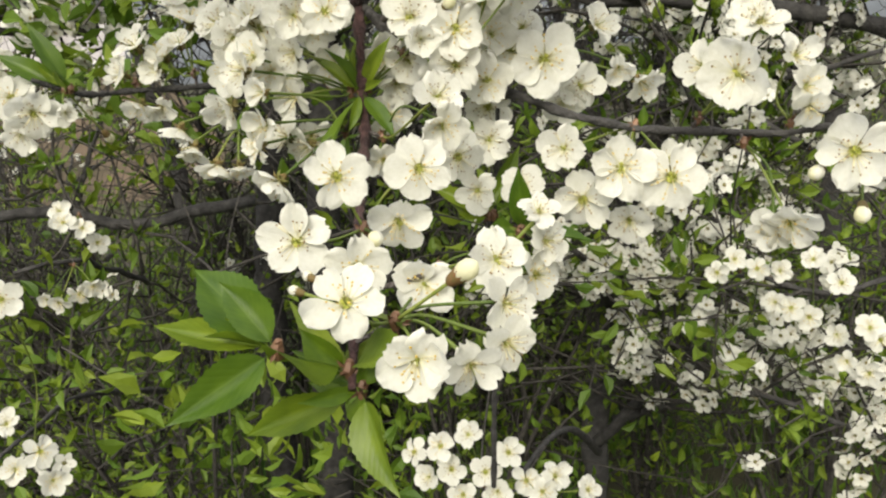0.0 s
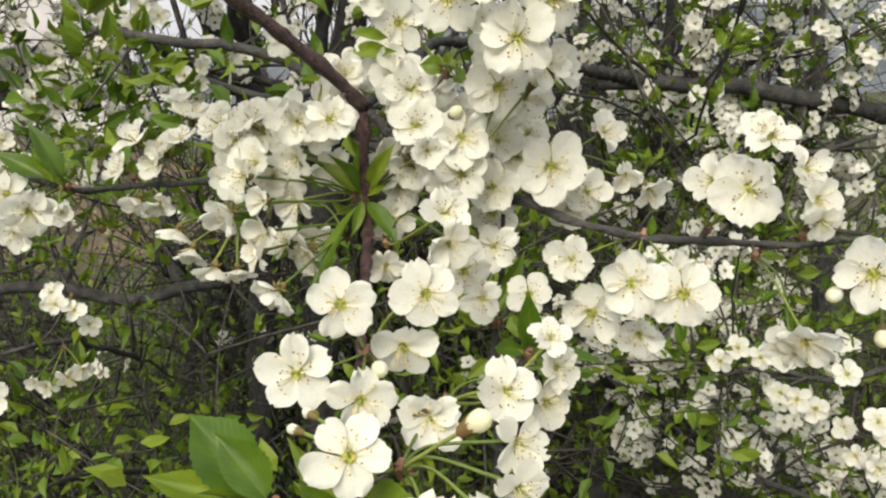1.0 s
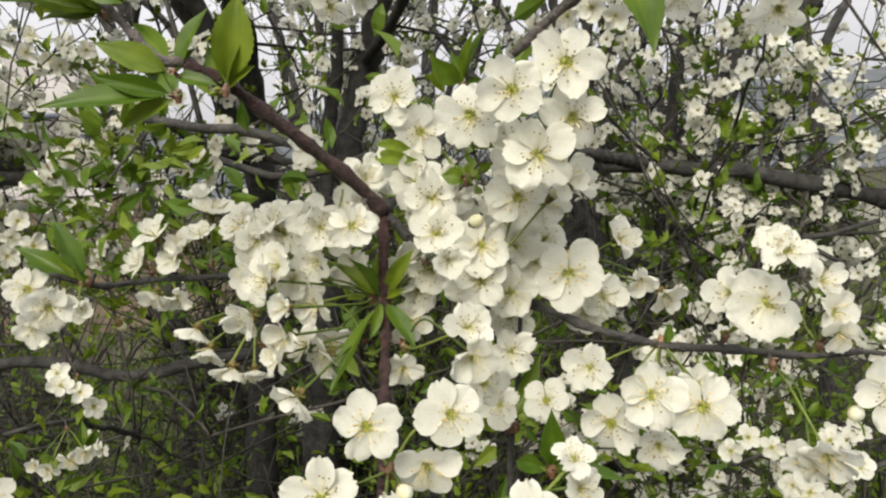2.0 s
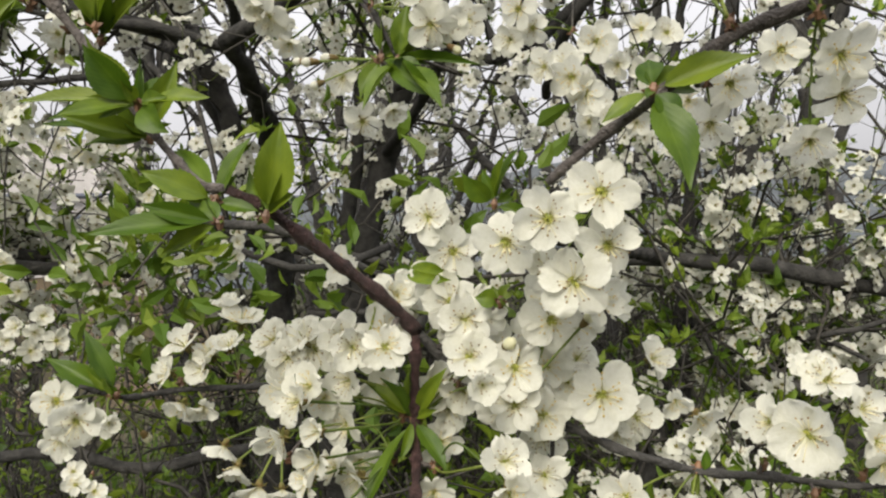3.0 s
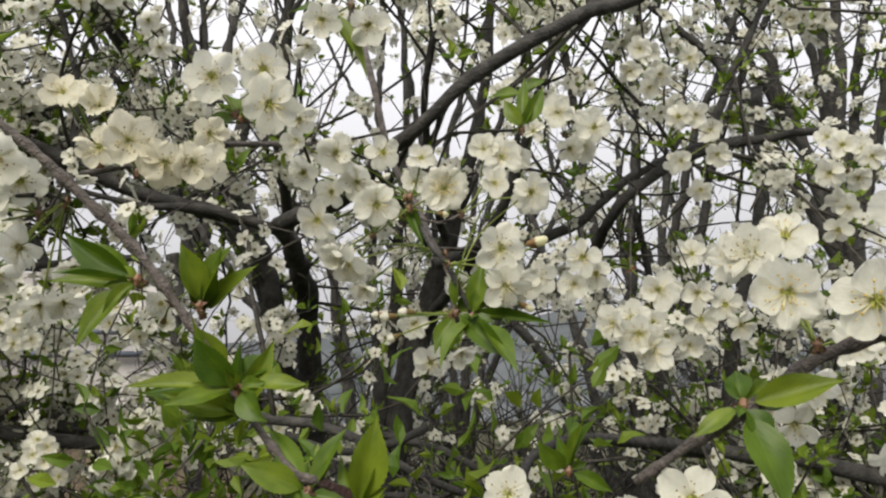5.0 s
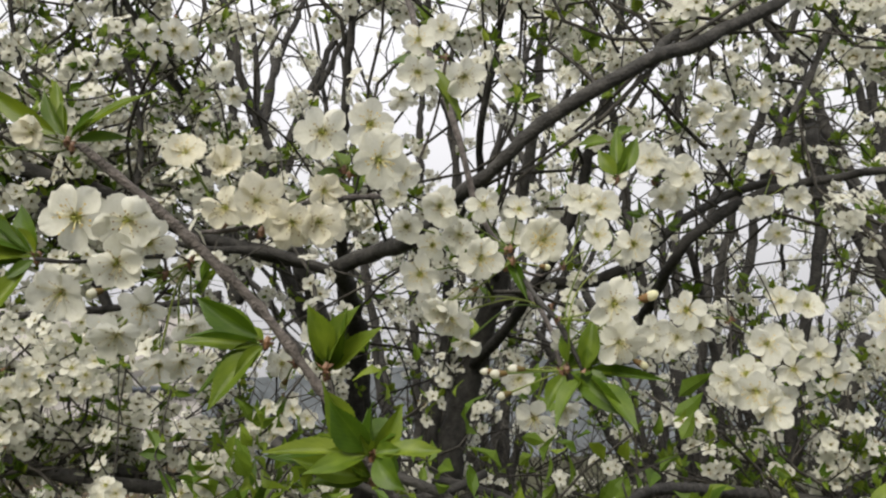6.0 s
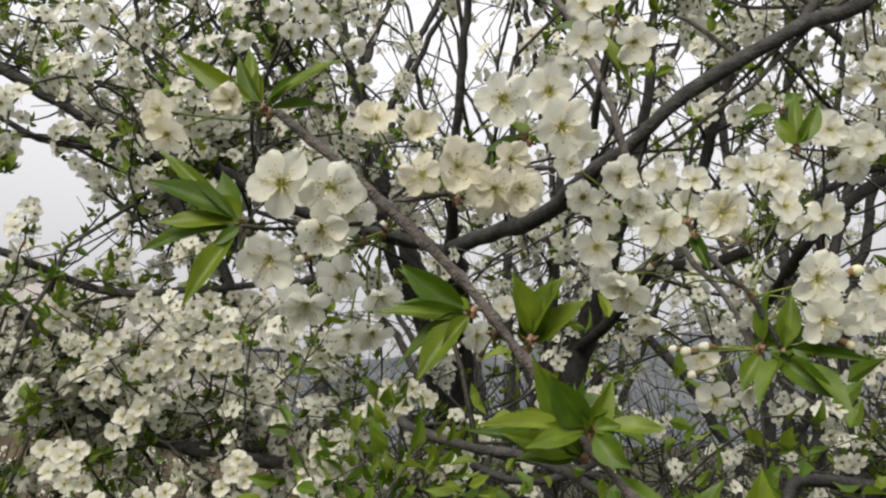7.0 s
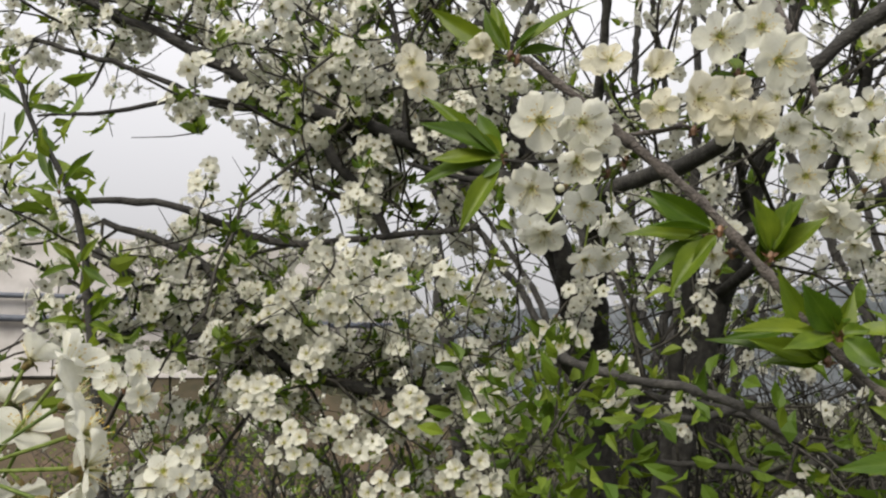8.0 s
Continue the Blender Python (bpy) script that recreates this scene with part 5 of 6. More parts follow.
spur((-0.367, 1.210, 1.743), [(-0.400, 1.190, 1.705, 0.01, -0.99, -0.14, 0.0310),
     (-0.374, 1.190, 1.682, 0.16, -0.90, -0.41, 0.0310),
     (-0.347, 1.190, 1.721, 0.26, -0.97, 0.04, 0.0300),
     (-0.325, 1.190, 1.706, 0.51, -0.85, -0.14, 0.0310),
     (-0.386, 1.200, 1.723, -0.07, -0.98, 0.21, 0.0280),
     (-0.359, 1.180, 1.696, 0.17, -0.98, -0.04, 0.0300)], [], "mid")
spur((-0.518, 1.270, 1.818), [(-0.562, 1.250, 1.796, 0.01, -0.96, -0.29, 0.0310),
     (-0.530, 1.250, 1.782, 0.26, -0.88, -0.38, 0.0310),
     (-0.502, 1.250, 1.806, 0.36, -0.93, -0.12, 0.0300),
     (-0.471, 1.250, 1.793, 0.59, -0.78, -0.20, 0.0310),
     (-0.552, 1.250, 1.820, 0.03, -0.99, 0.15, 0.0300),
     (-0.508, 1.240, 1.772, 0.23, -0.81, -0.54, 0.0300)], [], "mid")
spur((0.241, 0.800, 1.752), [(0.207, 0.780, 1.758, -0.39, -0.89, -0.24, 0.0300),
     (0.231, 0.775, 1.752, -0.25, -0.93, -0.26, 0.0290),
     (0.255, 0.775, 1.740, -0.08, -0.96, -0.26, 0.0300),
     (0.230, 0.770, 1.727, -0.25, -0.88, -0.41, 0.0300),
     (0.233, 0.790, 1.792, -0.31, -0.94, 0.09, 0.0280),
     (0.256, 0.790, 1.787, -0.06, -0.99, 0.09, 0.0290),
     (0.269, 0.780, 1.721, 0.08, -0.85, -0.51, 0.0280)], [], "right")
spur((0.208, 0.820, 1.723), [(0.193, 0.800, 1.728, -0.37, -0.92, -0.11, 0.0290),
     (0.202, 0.790, 1.714, -0.21, -0.93, -0.30, 0.0290),
     (0.223, 0.790, 1.705, -0.05, -0.92, -0.40, 0.0280),
     (0.183, 0.810, 1.712, -0.50, -0.81, -0.32, 0.0280)], [], "right")
spur((0.453, 0.920, 1.904), [(0.428, 0.900, 1.895, -0.54, -0.78, -0.32, 0.0300),
     (0.453, 0.900, 1.889, -0.23, -0.89, -0.39, 0.0300),
     (0.428, 0.890, 1.862, -0.38, -0.78, -0.50, 0.0300),
     (0.462, 0.900, 1.922, -0.23, -0.97, -0.01, 0.0290),
     (0.426, 0.900, 1.938, -0.60, -0.80, -0.00, 0.0280)], [], "right")
spur((0.252, 0.980, 2.078), [(0.246, 0.950, 2.073, -0.21, -0.93, -0.32, 0.0300),
     (0.223, 0.950, 2.050, -0.43, -0.80, -0.42, 0.0300),
     (0.252, 0.950, 2.046, -0.02, -0.82, -0.57, 0.0290),
     (0.296, 0.950, 2.063, 0.15, -0.89, -0.42, 0.0300)], [], "mid")
spur((0.312, 0.930, 1.953), [(0.297, 0.900, 1.953, -0.36, -0.88, -0.30, 0.0300),
     (0.302, 0.900, 1.924, -0.19, -0.86, -0.48, 0.0300),
     (0.260, 0.920, 1.921, -0.48, -0.82, -0.32, 0.0280),
     (0.288, 0.930, 1.891, -0.25, -0.78, -0.57, 0.0280)], [], "mid")
spur((0.436, 0.900, 1.903), [(0.422, 0.860, 1.916, -0.41, -0.91, -0.08, 0.0300),
     (0.405, 0.860, 1.885, -0.54, -0.78, -0.30, 0.0300),
     (0.451, 0.860, 1.902, -0.15, -0.94, -0.30, 0.0300),
     (0.419, 0.860, 1.847, -0.41, -0.82, -0.39, 0.0290),
     (0.406, 0.860, 1.823, -0.46, -0.73, -0.50, 0.0300)], [], "right")
spur((0.104, 0.680, 1.881), [(0.097, 0.650, 1.889, -0.19, -0.97, -0.16, 0.0270),
     (0.127, 0.660, 1.879, 0.06, -0.94, -0.35, 0.0260),
     (0.107, 0.670, 1.865, -0.02, -0.82, -0.57, 0.0230)], [], "right")
spur((0.125, 0.720, 1.897), [(0.100, 0.670, 1.898, -0.31, -0.94, -0.12, 0.0290),
     (0.126, 0.680, 1.891, -0.07, -0.94, -0.33, 0.0270),
     (0.120, 0.680, 1.870, -0.17, -0.82, -0.55, 0.0280)], [], "right")
spur((0.069, 0.780, 1.881), [(0.046, 0.740, 1.889, -0.32, -0.91, -0.27, 0.0280),
     (0.068, 0.740, 1.880, -0.07, -0.96, -0.28, 0.0280),
     (0.081, 0.730, 1.836, 0.08, -0.80, -0.59, 0.0260),
     (0.084, 0.750, 1.909, -0.07, -0.99, 0.08, 0.0230)], [], "right")
spur((0.238, 0.900, 2.024), [(0.216, 0.860, 2.037, -0.38, -0.91, -0.18, 0.0290),
     (0.236, 0.860, 2.007, -0.13, -0.82, -0.56, 0.0290),
     (0.226, 0.870, 1.996, -0.43, -0.68, -0.60, 0.0260)], [], "right")
spur((0.263, 0.850, 1.939), [(0.241, 0.820, 1.942, -0.49, -0.83, -0.27, 0.0280),
     (0.258, 0.820, 1.943, -0.18, -0.93, -0.33, 0.0280),
     (0.244, 0.840, 1.901, -0.34, -0.79, -0.51, 0.0260)], [], "right")
spur((0.148, 0.660, 1.759), [(0.155, 0.600, 1.734, -0.07, -0.97, -0.22, 0.0290),
     (0.103, 0.600, 1.760, -0.50, -0.84, -0.20, 0.0270),
     (0.097, 0.610, 1.742, -0.49, -0.77, -0.42, 0.0250),
     (0.113, 0.610, 1.749, -0.29, -0.90, -0.31, 0.0240)], [], "right")
spur((0.146, 0.600, 1.721), [(0.129, 0.550, 1.700, -0.36, -0.87, -0.33, 0.0290),
     (0.113, 0.550, 1.707, -0.59, -0.78, -0.20, 0.0240),
     (0.137, 0.550, 1.689, -0.09, -0.89, -0.45, 0.0270),
     (0.127, 0.560, 1.711, -0.31, -0.94, 0.13, 0.0230)], [], "right")
spur((-0.425, 0.900, 2.201), [(-0.403, 0.850, 2.154, 0.40, -0.68, -0.61, 0.0300),
     (-0.438, 0.850, 2.157, 0.17, -0.75, -0.64, 0.0300),
     (-0.484, 0.860, 2.129, 0.09, -0.67, -0.74, 0.0280),
     (-0.386, 0.850, 2.130, 0.51, -0.59, -0.62, 0.0300),
     (-0.427, 0.860, 2.133, 0.28, -0.57, -0.77, 0.0270),
     (-0.349, 0.870, 2.110, 0.49, -0.62, -0.62, 0.0280),
     (-0.334, 0.870, 2.075, 0.37, -0.58, -0.72, 0.0280)], [], "left")
spur((-0.680, 0.850, 2.164), [(-0.649, 0.800, 2.142, 0.46, -0.71, -0.54, 0.0300),
     (-0.635, 0.800, 2.110, 0.56, -0.56, -0.61, 0.0300),
     (-0.669, 0.820, 2.096, 0.33, -0.61, -0.72, 0.0270)], [], "left")
spur((-0.676, 1.000, 1.774), [(-0.634, 0.950, 1.747, 0.61, -0.76, -0.25, 0.0300),
     (-0.689, 0.950, 1.770, 0.30, -0.93, -0.20, 0.0300),
     (-0.649, 0.950, 1.738, 0.54, -0.77, -0.35, 0.0290),
     (-0.619, 0.960, 1.762, 0.76, -0.64, -0.15, 0.0290),
     (-0.710, 0.960, 1.757, 0.19, -0.90, -0.40, 0.0270)], [], "left")
spur((-0.627, 0.550, 1.638), [(-0.597, 0.500, 1.649, 0.49, -0.87, 0.00, 0.0280),
     (-0.573, 0.500, 1.657, 0.75, -0.66, 0.08, 0.0280),
     (-0.568, 0.500, 1.633, 0.78, -0.54, -0.32, 0.0250)], [], "sapling")
spur((-0.553, 0.520, 1.565), [(-0.544, 0.500, 1.579, 0.51, -0.83, 0.21, 0.0260),
     (-0.528, 0.500, 1.573, 0.78, -0.62, -0.07, 0.0240),
     (-0.556, 0.500, 1.568, 0.35, -0.93, 0.13, 0.0230)], [], "sapling")
spur((-0.365, 0.900, 1.377), [(-0.358, 0.850, 1.379, 0.20, -0.66, 0.72, 0.0260),
     (-0.339, 0.850, 1.371, 0.49, -0.55, 0.68, 0.0260),
     (-0.331, 0.860, 1.352, 0.72, -0.57, 0.40, 0.0260),
     (-0.365, 0.860, 1.390, 0.12, -0.62, 0.78, 0.0240)], [], "left")
spur((-0.373, 0.880, 1.324), [(-0.358, 0.850, 1.299, 0.38, -0.83, -0.41, 0.0260),
     (-0.341, 0.850, 1.307, 0.56, -0.75, -0.34, 0.0250),
     (-0.382, 0.850, 1.291, 0.09, -0.91, -0.42, 0.0250),
     (-0.400, 0.860, 1.293, -0.07, -0.91, -0.41, 0.0220)], [], "left")
spur((-0.303, 0.620, 1.233), [(-0.285, 0.600, 1.243, 0.57, -0.73, 0.38, 0.0260),
     (-0.281, 0.600, 1.217, 0.67, -0.74, 0.10, 0.0260),
     (-0.308, 0.600, 1.229, 0.23, -0.93, 0.29, 0.0250),
     (-0.306, 0.600, 1.269, 0.25, -0.69, 0.68, 0.0250),
     (-0.221, 0.500, 1.402, 0.36, -0.89, 0.28, 0.0260)], [], "left")
spur((0.069, 0.660, 1.143), [(0.035, 0.620, 1.209, -0.28, -0.72, 0.63, 0.0260),
     (0.059, 0.620, 1.217, -0.04, -0.66, 0.75, 0.0260),
     (0.022, 0.630, 1.175, -0.40, -0.81, 0.43, 0.0250),
     (0.090, 0.620, 1.198, 0.18, -0.64, 0.74, 0.0250),
     (0.127, 0.620, 1.173, 0.44, -0.58, 0.68, 0.0260),
     (0.155, 0.630, 1.151, 0.57, -0.62, 0.54, 0.0250),
     (0.070, 0.620, 1.182, -0.00, -0.90, 0.44, 0.0260),
     (0.103, 0.620, 1.171, 0.25, -0.88, 0.41, 0.0250),
     (0.042, 0.620, 1.187, -0.17, -0.92, 0.35, 0.0260),
     (0.011, 0.640, 1.194, -0.44, -0.76, 0.48, 0.0240),
     (0.078, 0.610, 1.169, -0.04, -0.99, 0.17, 0.0250),
     (0.115, 0.610, 1.166, 0.31, -0.92, 0.22, 0.0250),
     (0.050, 0.610, 1.169, -0.20, -0.96, 0.18, 0.0250)], [], "right")
spur((0.465, 0.900, 1.167), [(0.417, 0.850, 1.213, -0.53, -0.81, 0.24, 0.0300),
     (0.437, 0.850, 1.201, -0.40, -0.91, 0.06, 0.0300),
     (0.470, 0.850, 1.237, -0.11, -0.85, 0.51, 0.0300),
     (0.403, 0.860, 1.218, -0.63, -0.74, 0.23, 0.0280),
     (0.472, 0.860, 1.173, -0.25, -0.97, -0.03, 0.0280),
     (0.448, 0.870, 1.260, -0.33, -0.71, 0.62, 0.0280)], [], "right")
spur((0.397, 0.950, 1.227), [(0.373, 0.900, 1.258, -0.38, -0.80, 0.47, 0.0280),
     (0.353, 0.900, 1.244, -0.53, -0.82, 0.21, 0.0280),
     (0.398, 0.900, 1.245, -0.04, -0.95, 0.29, 0.0280),
     (0.424, 0.900, 1.240, -0.16, -0.90, 0.40, 0.0280)], [], "right")
spur((0.511, 0.850, 1.155), [(0.477, 0.800, 1.204, -0.48, -0.71, 0.52, 0.0290),
     (0.479, 0.800, 1.153, -0.46, -0.89, 0.02, 0.0290),
     (0.488, 0.800, 1.190, -0.17, -0.91, 0.39, 0.0270),
     (0.465, 0.820, 1.159, -0.67, -0.71, 0.20, 0.0260)], [], "right")
spur((-0.392, 0.205, 1.612), [(-0.387, 0.215, 1.656, 0.30, 0.45, 0.85, 0.0220, .7),
     (-0.360, 0.205, 1.653, 0.62, 0.25, 0.75, 0.0250, .55),
     (-0.352, 0.200, 1.642, 0.85, 0.45, 0.35, 0.0260),
     (-0.342, 0.195, 1.632, 0.90, 0.42, 0.12, 0.0260),
     (-0.336, 0.190, 1.622, 0.92, 0.38, -0.10, 0.0260),
     (-0.344, 0.185, 1.612, 0.85, 0.35, -0.40, 0.0250),
     (-0.372, 0.200, 1.612, 0.40, -0.40, -0.80, 0.0250),
     (-0.395, 0.215, 1.640, -0.20, 0.30, 0.90, 0.0240, .5),
     (-0.377, 0.205, 1.632, 0.35, -0.25, 0.90, 0.0240)], [], "sapling")
spur((-0.019, 0.560, 1.792), [(0.004, 0.587, 1.812, -0.01, -0.97, -0.24, 0.0350),
     (-0.068, 0.560, 1.762, -0.45, -0.70, -0.55, 0.0260),
     (-0.058, 0.570, 1.753, 0.05, -0.61, -0.79, 0.0220),
     (-0.018, 0.600, 1.822, 0.14, -0.98, 0.13, 0.0220)], [(0.004, 0.570, 1.789, 0.0070), (-0.047, 0.560, 1.772, 0.0070)])


def umbel(key, at, count):
    """A round bunch of small open blossom on the end of a twig, turned to the light."""
    x, y, z = at
    bunch = []
    for k in range(count):
        a, r = 2.4 * k + PICK.uniform(-0.3, 0.3), 0.0125 * math.sqrt(k + 0.4)
        u, v = r * math.cos(a), r * math.sin(a)
        bunch.append((x + u, y - 0.012 + 9 * r * r, z + v, 0.35 + 14 * u + PICK.normal() * 0.2, -0.9, 14 * v + PICK.normal() * 0.2, 0.026 * PICK.uniform(0.88, 1.08)))
    spur((x - 0.006, y + 0.03, z + 0.006), bunch, [], key)


for at, n in (((-0.727, 0.95, 1.619), 6), ((-0.639, 1.0, 1.572), 6), ((-0.544, 1.05, 1.595), 7), ((-0.445, 1.1, 1.622), 6), ((-0.681, 0.95, 1.549), 7), ((-0.786, 1.0, 1.629), 6), ((-0.421, 0.9, 1.535), 6), ((-0.521, 0.9, 1.512), 6),
              ((-0.667, 1.05, 1.751), 7), ((-0.644, 1.1, 1.83), 6), ((-0.772, 1.05, 1.732), 7), ((-0.565, 1.0, 1.764), 6), ((-0.274, 1.15, 1.607), 5), ((-0.847, 1.05, 1.832), 6), ((-0.677, 1.0, 1.67), 5), ((-0.733, 0.8, 1.548), 6)):
    umbel("left", at, n)

# ---- leaf rosettes of the near branches ----
rosette((0.033, 0.262, 1.440), [(0.015, 0.240, 1.458, 0.0150), (0.054, 0.250, 1.450, 0.0150)])
rosette((0.017, 0.245, 1.455), [(-0.007, 0.262, 1.474, 0.0175), (-0.018, 0.255, 1.461, 0.0100), (-0.007, 0.225, 1.446, 0.0130)])
rosette((0.036, 0.262, 1.433), [(-0.002, 0.270, 1.417, 0.0120), (0.046, 0.240, 1.411, 0.0140), (0.021, 0.250, 1.436, 0.0055), (0.038, 0.285, 1.444, 0.0120), (0.012, 0.290, 1.453, 0.0080)])
rosette((0.094, 0.350, 1.456), [(0.094, 0.340, 1.482, 0.0100), (0.125, 0.360, 1.446, 0.0100), (0.082, 0.370, 1.453, 0.0080)])
rosette((-0.050, 0.392, 1.613), [(-0.097, 0.375, 1.612, 0.0130), (-0.074, 0.390, 1.602, 0.0090), (-0.065, 0.400, 1.624, 0.0090)])
rosette((-0.054, 0.400, 1.623), [(-0.080, 0.390, 1.637, 0.0140), (-0.037, 0.400, 1.650, 0.0100), (-0.076, 0.420, 1.650, 0.0120), (-0.036, 0.400, 1.618, 0.0100)])
rosette((-0.032, 0.400, 1.615), [(-0.022, 0.395, 1.653, 0.0180), (-0.019, 0.400, 1.624, 0.0080), (-0.041, 0.410, 1.638, 0.0080)])
rosette((-0.093, 0.430, 1.658), [(-0.128, 0.420, 1.669, 0.0130), (-0.114, 0.415, 1.702, 0.0140), (-0.092, 0.420, 1.693, 0.0130), (-0.079, 0.430, 1.692, 0.0120), (-0.087, 0.440, 1.666, 0.0090), (-0.123, 0.430, 1.658, 0.0120), (-0.147, 0.440, 1.671, 0.0100)])
rosette((-0.142, 0.412, 1.725), [(-0.174, 0.405, 1.747, 0.0140), (-0.175, 0.400, 1.728, 0.0110), (-0.166, 0.405, 1.695, 0.0150)])
rosette((-0.117, 0.430, 1.713), [(-0.123, 0.420, 1.742, 0.0150), (-0.099, 0.425, 1.742, 0.0150)])
rosette((-0.105, 0.435, 1.676), [(-0.114, 0.420, 1.700, 0.0140), (-0.077, 0.430, 1.682, 0.0150), (-0.140, 0.430, 1.671, 0.0110)])
rosette((0.011, 0.535, 1.716), [(0.015, 0.525, 1.747, 0.0130), (0.044, 0.510, 1.687, 0.0150), (-0.002, 0.530, 1.692, 0.0120), (0.069, 0.530, 1.707, 0.0080), (0.061, 0.540, 1.730, 0.0080), (0.040, 0.545, 1.729, 0.0080)])
rosette((0.136, 0.382, 1.656), [(0.144, 0.365, 1.617, 0.0190), (0.172, 0.370, 1.665, 0.0140), (0.115, 0.380, 1.645, 0.0090), (0.137, 0.390, 1.670, 0.0120), (0.157, 0.390, 1.656, 0.0100)])
rosette((0.073, 0.500, 1.620), [(0.087, 0.480, 1.649, 0.0130), (0.057, 0.490, 1.636, 0.0130), (0.096, 0.500, 1.609, 0.0090)])
rosette((0.027, 0.420, 1.588), [(0.044, 0.430, 1.586, 0.0070)])
rosette((-0.251, 0.408, 1.834), [(-0.296, 0.400, 1.866, 0.0120), (-0.204, 0.400, 1.856, 0.0120), (-0.262, 0.410, 1.869, 0.0090), (-0.220, 0.415, 1.837, 0.0090)])
rosette((-0.251, 0.392, 1.768), [(-0.293, 0.380, 1.788, 0.0150), (-0.298, 0.385, 1.757, 0.0130), (-0.272, 0.380, 1.729, 0.0120), (-0.268, 0.400, 1.798, 0.0130), (-0.296, 0.390, 1.807, 0.0090), (-0.287, 0.380, 1.769, 0.0120)])
rosette((-0.148, 0.430, 1.726), [(-0.189, 0.420, 1.728, 0.0120), (-0.181, 0.425, 1.703, 0.0130), (-0.181, 0.430, 1.750, 0.0130)])
rosette((-0.119, 0.440, 1.710), [(-0.125, 0.430, 1.736, 0.0120), (-0.106, 0.425, 1.740, 0.0140), (-0.089, 0.430, 1.732, 0.0140)])
rosette((-0.090, 0.410, 1.670), [(-0.105, 0.395, 1.693, 0.0160), (-0.136, 0.400, 1.673, 0.0110), (-0.059, 0.410, 1.672, 0.0120), (-0.074, 0.400, 1.656, 0.0130), (-0.115, 0.390, 1.665, 0.0110)])
rosette((0.021, 0.530, 1.713), [(0.046, 0.500, 1.679, 0.0160), (0.002, 0.510, 1.683, 0.0140), (0.029, 0.530, 1.745, 0.0140), (0.053, 0.540, 1.715, 0.0100)])
rosette((-1.027, 0.790, 2.017), [(-0.977, 0.780, 2.056, 0.0140), (-1.088, 0.790, 2.057, 0.0130), (-0.952, 0.790, 2.001, 0.0120), (-1.027, 0.780, 1.973, 0.0120)], "sapling")
rosette((-0.966, 0.800, 1.894), [(-0.909, 0.790, 1.941, 0.0150), (-1.007, 0.800, 1.969, 0.0140), (-1.005, 0.790, 1.902, 0.0130), (-0.898, 0.790, 1.864, 0.0150)], "sapling")
rosette((-0.923, 0.800, 1.792), [(-0.977, 0.790, 1.778, 0.0130), (-0.866, 0.790, 1.763, 0.0120), (-0.894, 0.800, 1.828, 0.0130), (-0.963, 0.790, 1.823, 0.0120)], "sapling")
rosette((-0.905, 0.800, 1.718), [(-0.966, 0.790, 1.718, 0.0140), (-0.861, 0.800, 1.753, 0.0140), (-0.930, 0.790, 1.685, 0.0130), (-0.852, 0.790, 1.702, 0.0120)], "sapling")
rosette((-0.886, 0.800, 1.639), [(-0.937, 0.790, 1.660, 0.0140), (-0.819, 0.790, 1.606, 0.0130), (-0.914, 0.790, 1.611, 0.0120)], "sapling")
rosette((-0.011, 0.450, 1.471), [(0.007, 0.440, 1.470, 0.0070)])
rosette((0.164, 0.440, 1.480), [(0.166, 0.440, 1.491, 0.0050)])
rosette((-0.149, 0.500, 1.525), [(-0.164, 0.500, 1.561, 0.0120), (-0.187, 0.500, 1.547, 0.0130), (-0.152, 0.490, 1.535, 0.0090), (-0.188, 0.510, 1.537, 0.0100)])
rosette((0.070, 0.430, 1.569), [(0.074, 0.420, 1.564, 0.0130), (0.059, 0.430, 1.572, 0.0100), (0.068, 0.440, 1.576, 0.0100)])
rosette((0.021, 0.470, 1.584), [(0.045, 0.450, 1.581, 0.0090)])
rosette((0.023, 0.460, 1.510), [(0.041, 0.450, 1.535, 0.0090), (0.010, 0.450, 1.532, 0.0090), (-0.001, 0.460, 1.531, 0.0090), (0.039, 0.440, 1.488, 0.0100), (-0.003, 0.430, 1.473, 0.0100)])
rosette((0.085, 0.450, 1.440), [(0.067, 0.460, 1.445, 0.0120), (0.104, 0.470, 1.471, 0.0100), (0.057, 0.460, 1.456, 0.0100)])
rosette((-0.023, 0.570, 1.802), [(-0.058, 0.560, 1.801, 0.0080), (-0.011, 0.560, 1.767, 0.0090)])
rosette((-0.074, 0.580, 1.954), [(-0.108, 0.580, 1.954, 0.0130), (-0.061, 0.580, 1.917, 0.0140), (-0.051, 0.580, 1.903, 0.0120)])
rosette((-0.119, 0.500, 1.840), [(-0.144, 0.500, 1.838, 0.0130), (-0.095, 0.500, 1.835, 0.0120), (-0.131, 0.510, 1.860, 0.0100)])
rosette((0.065, 0.620, 1.866), [(0.053, 0.620, 1.890, 0.0130), (0.082, 0.620, 1.898, 0.0130), (0.070, 0.630, 1.912, 0.0100)])
rosette((0.073, 0.680, 1.919), [(0.045, 0.680, 1.918, 0.0130), (0.090, 0.680, 1.932, 0.0130), (0.075, 0.690, 1.895, 0.0110)])

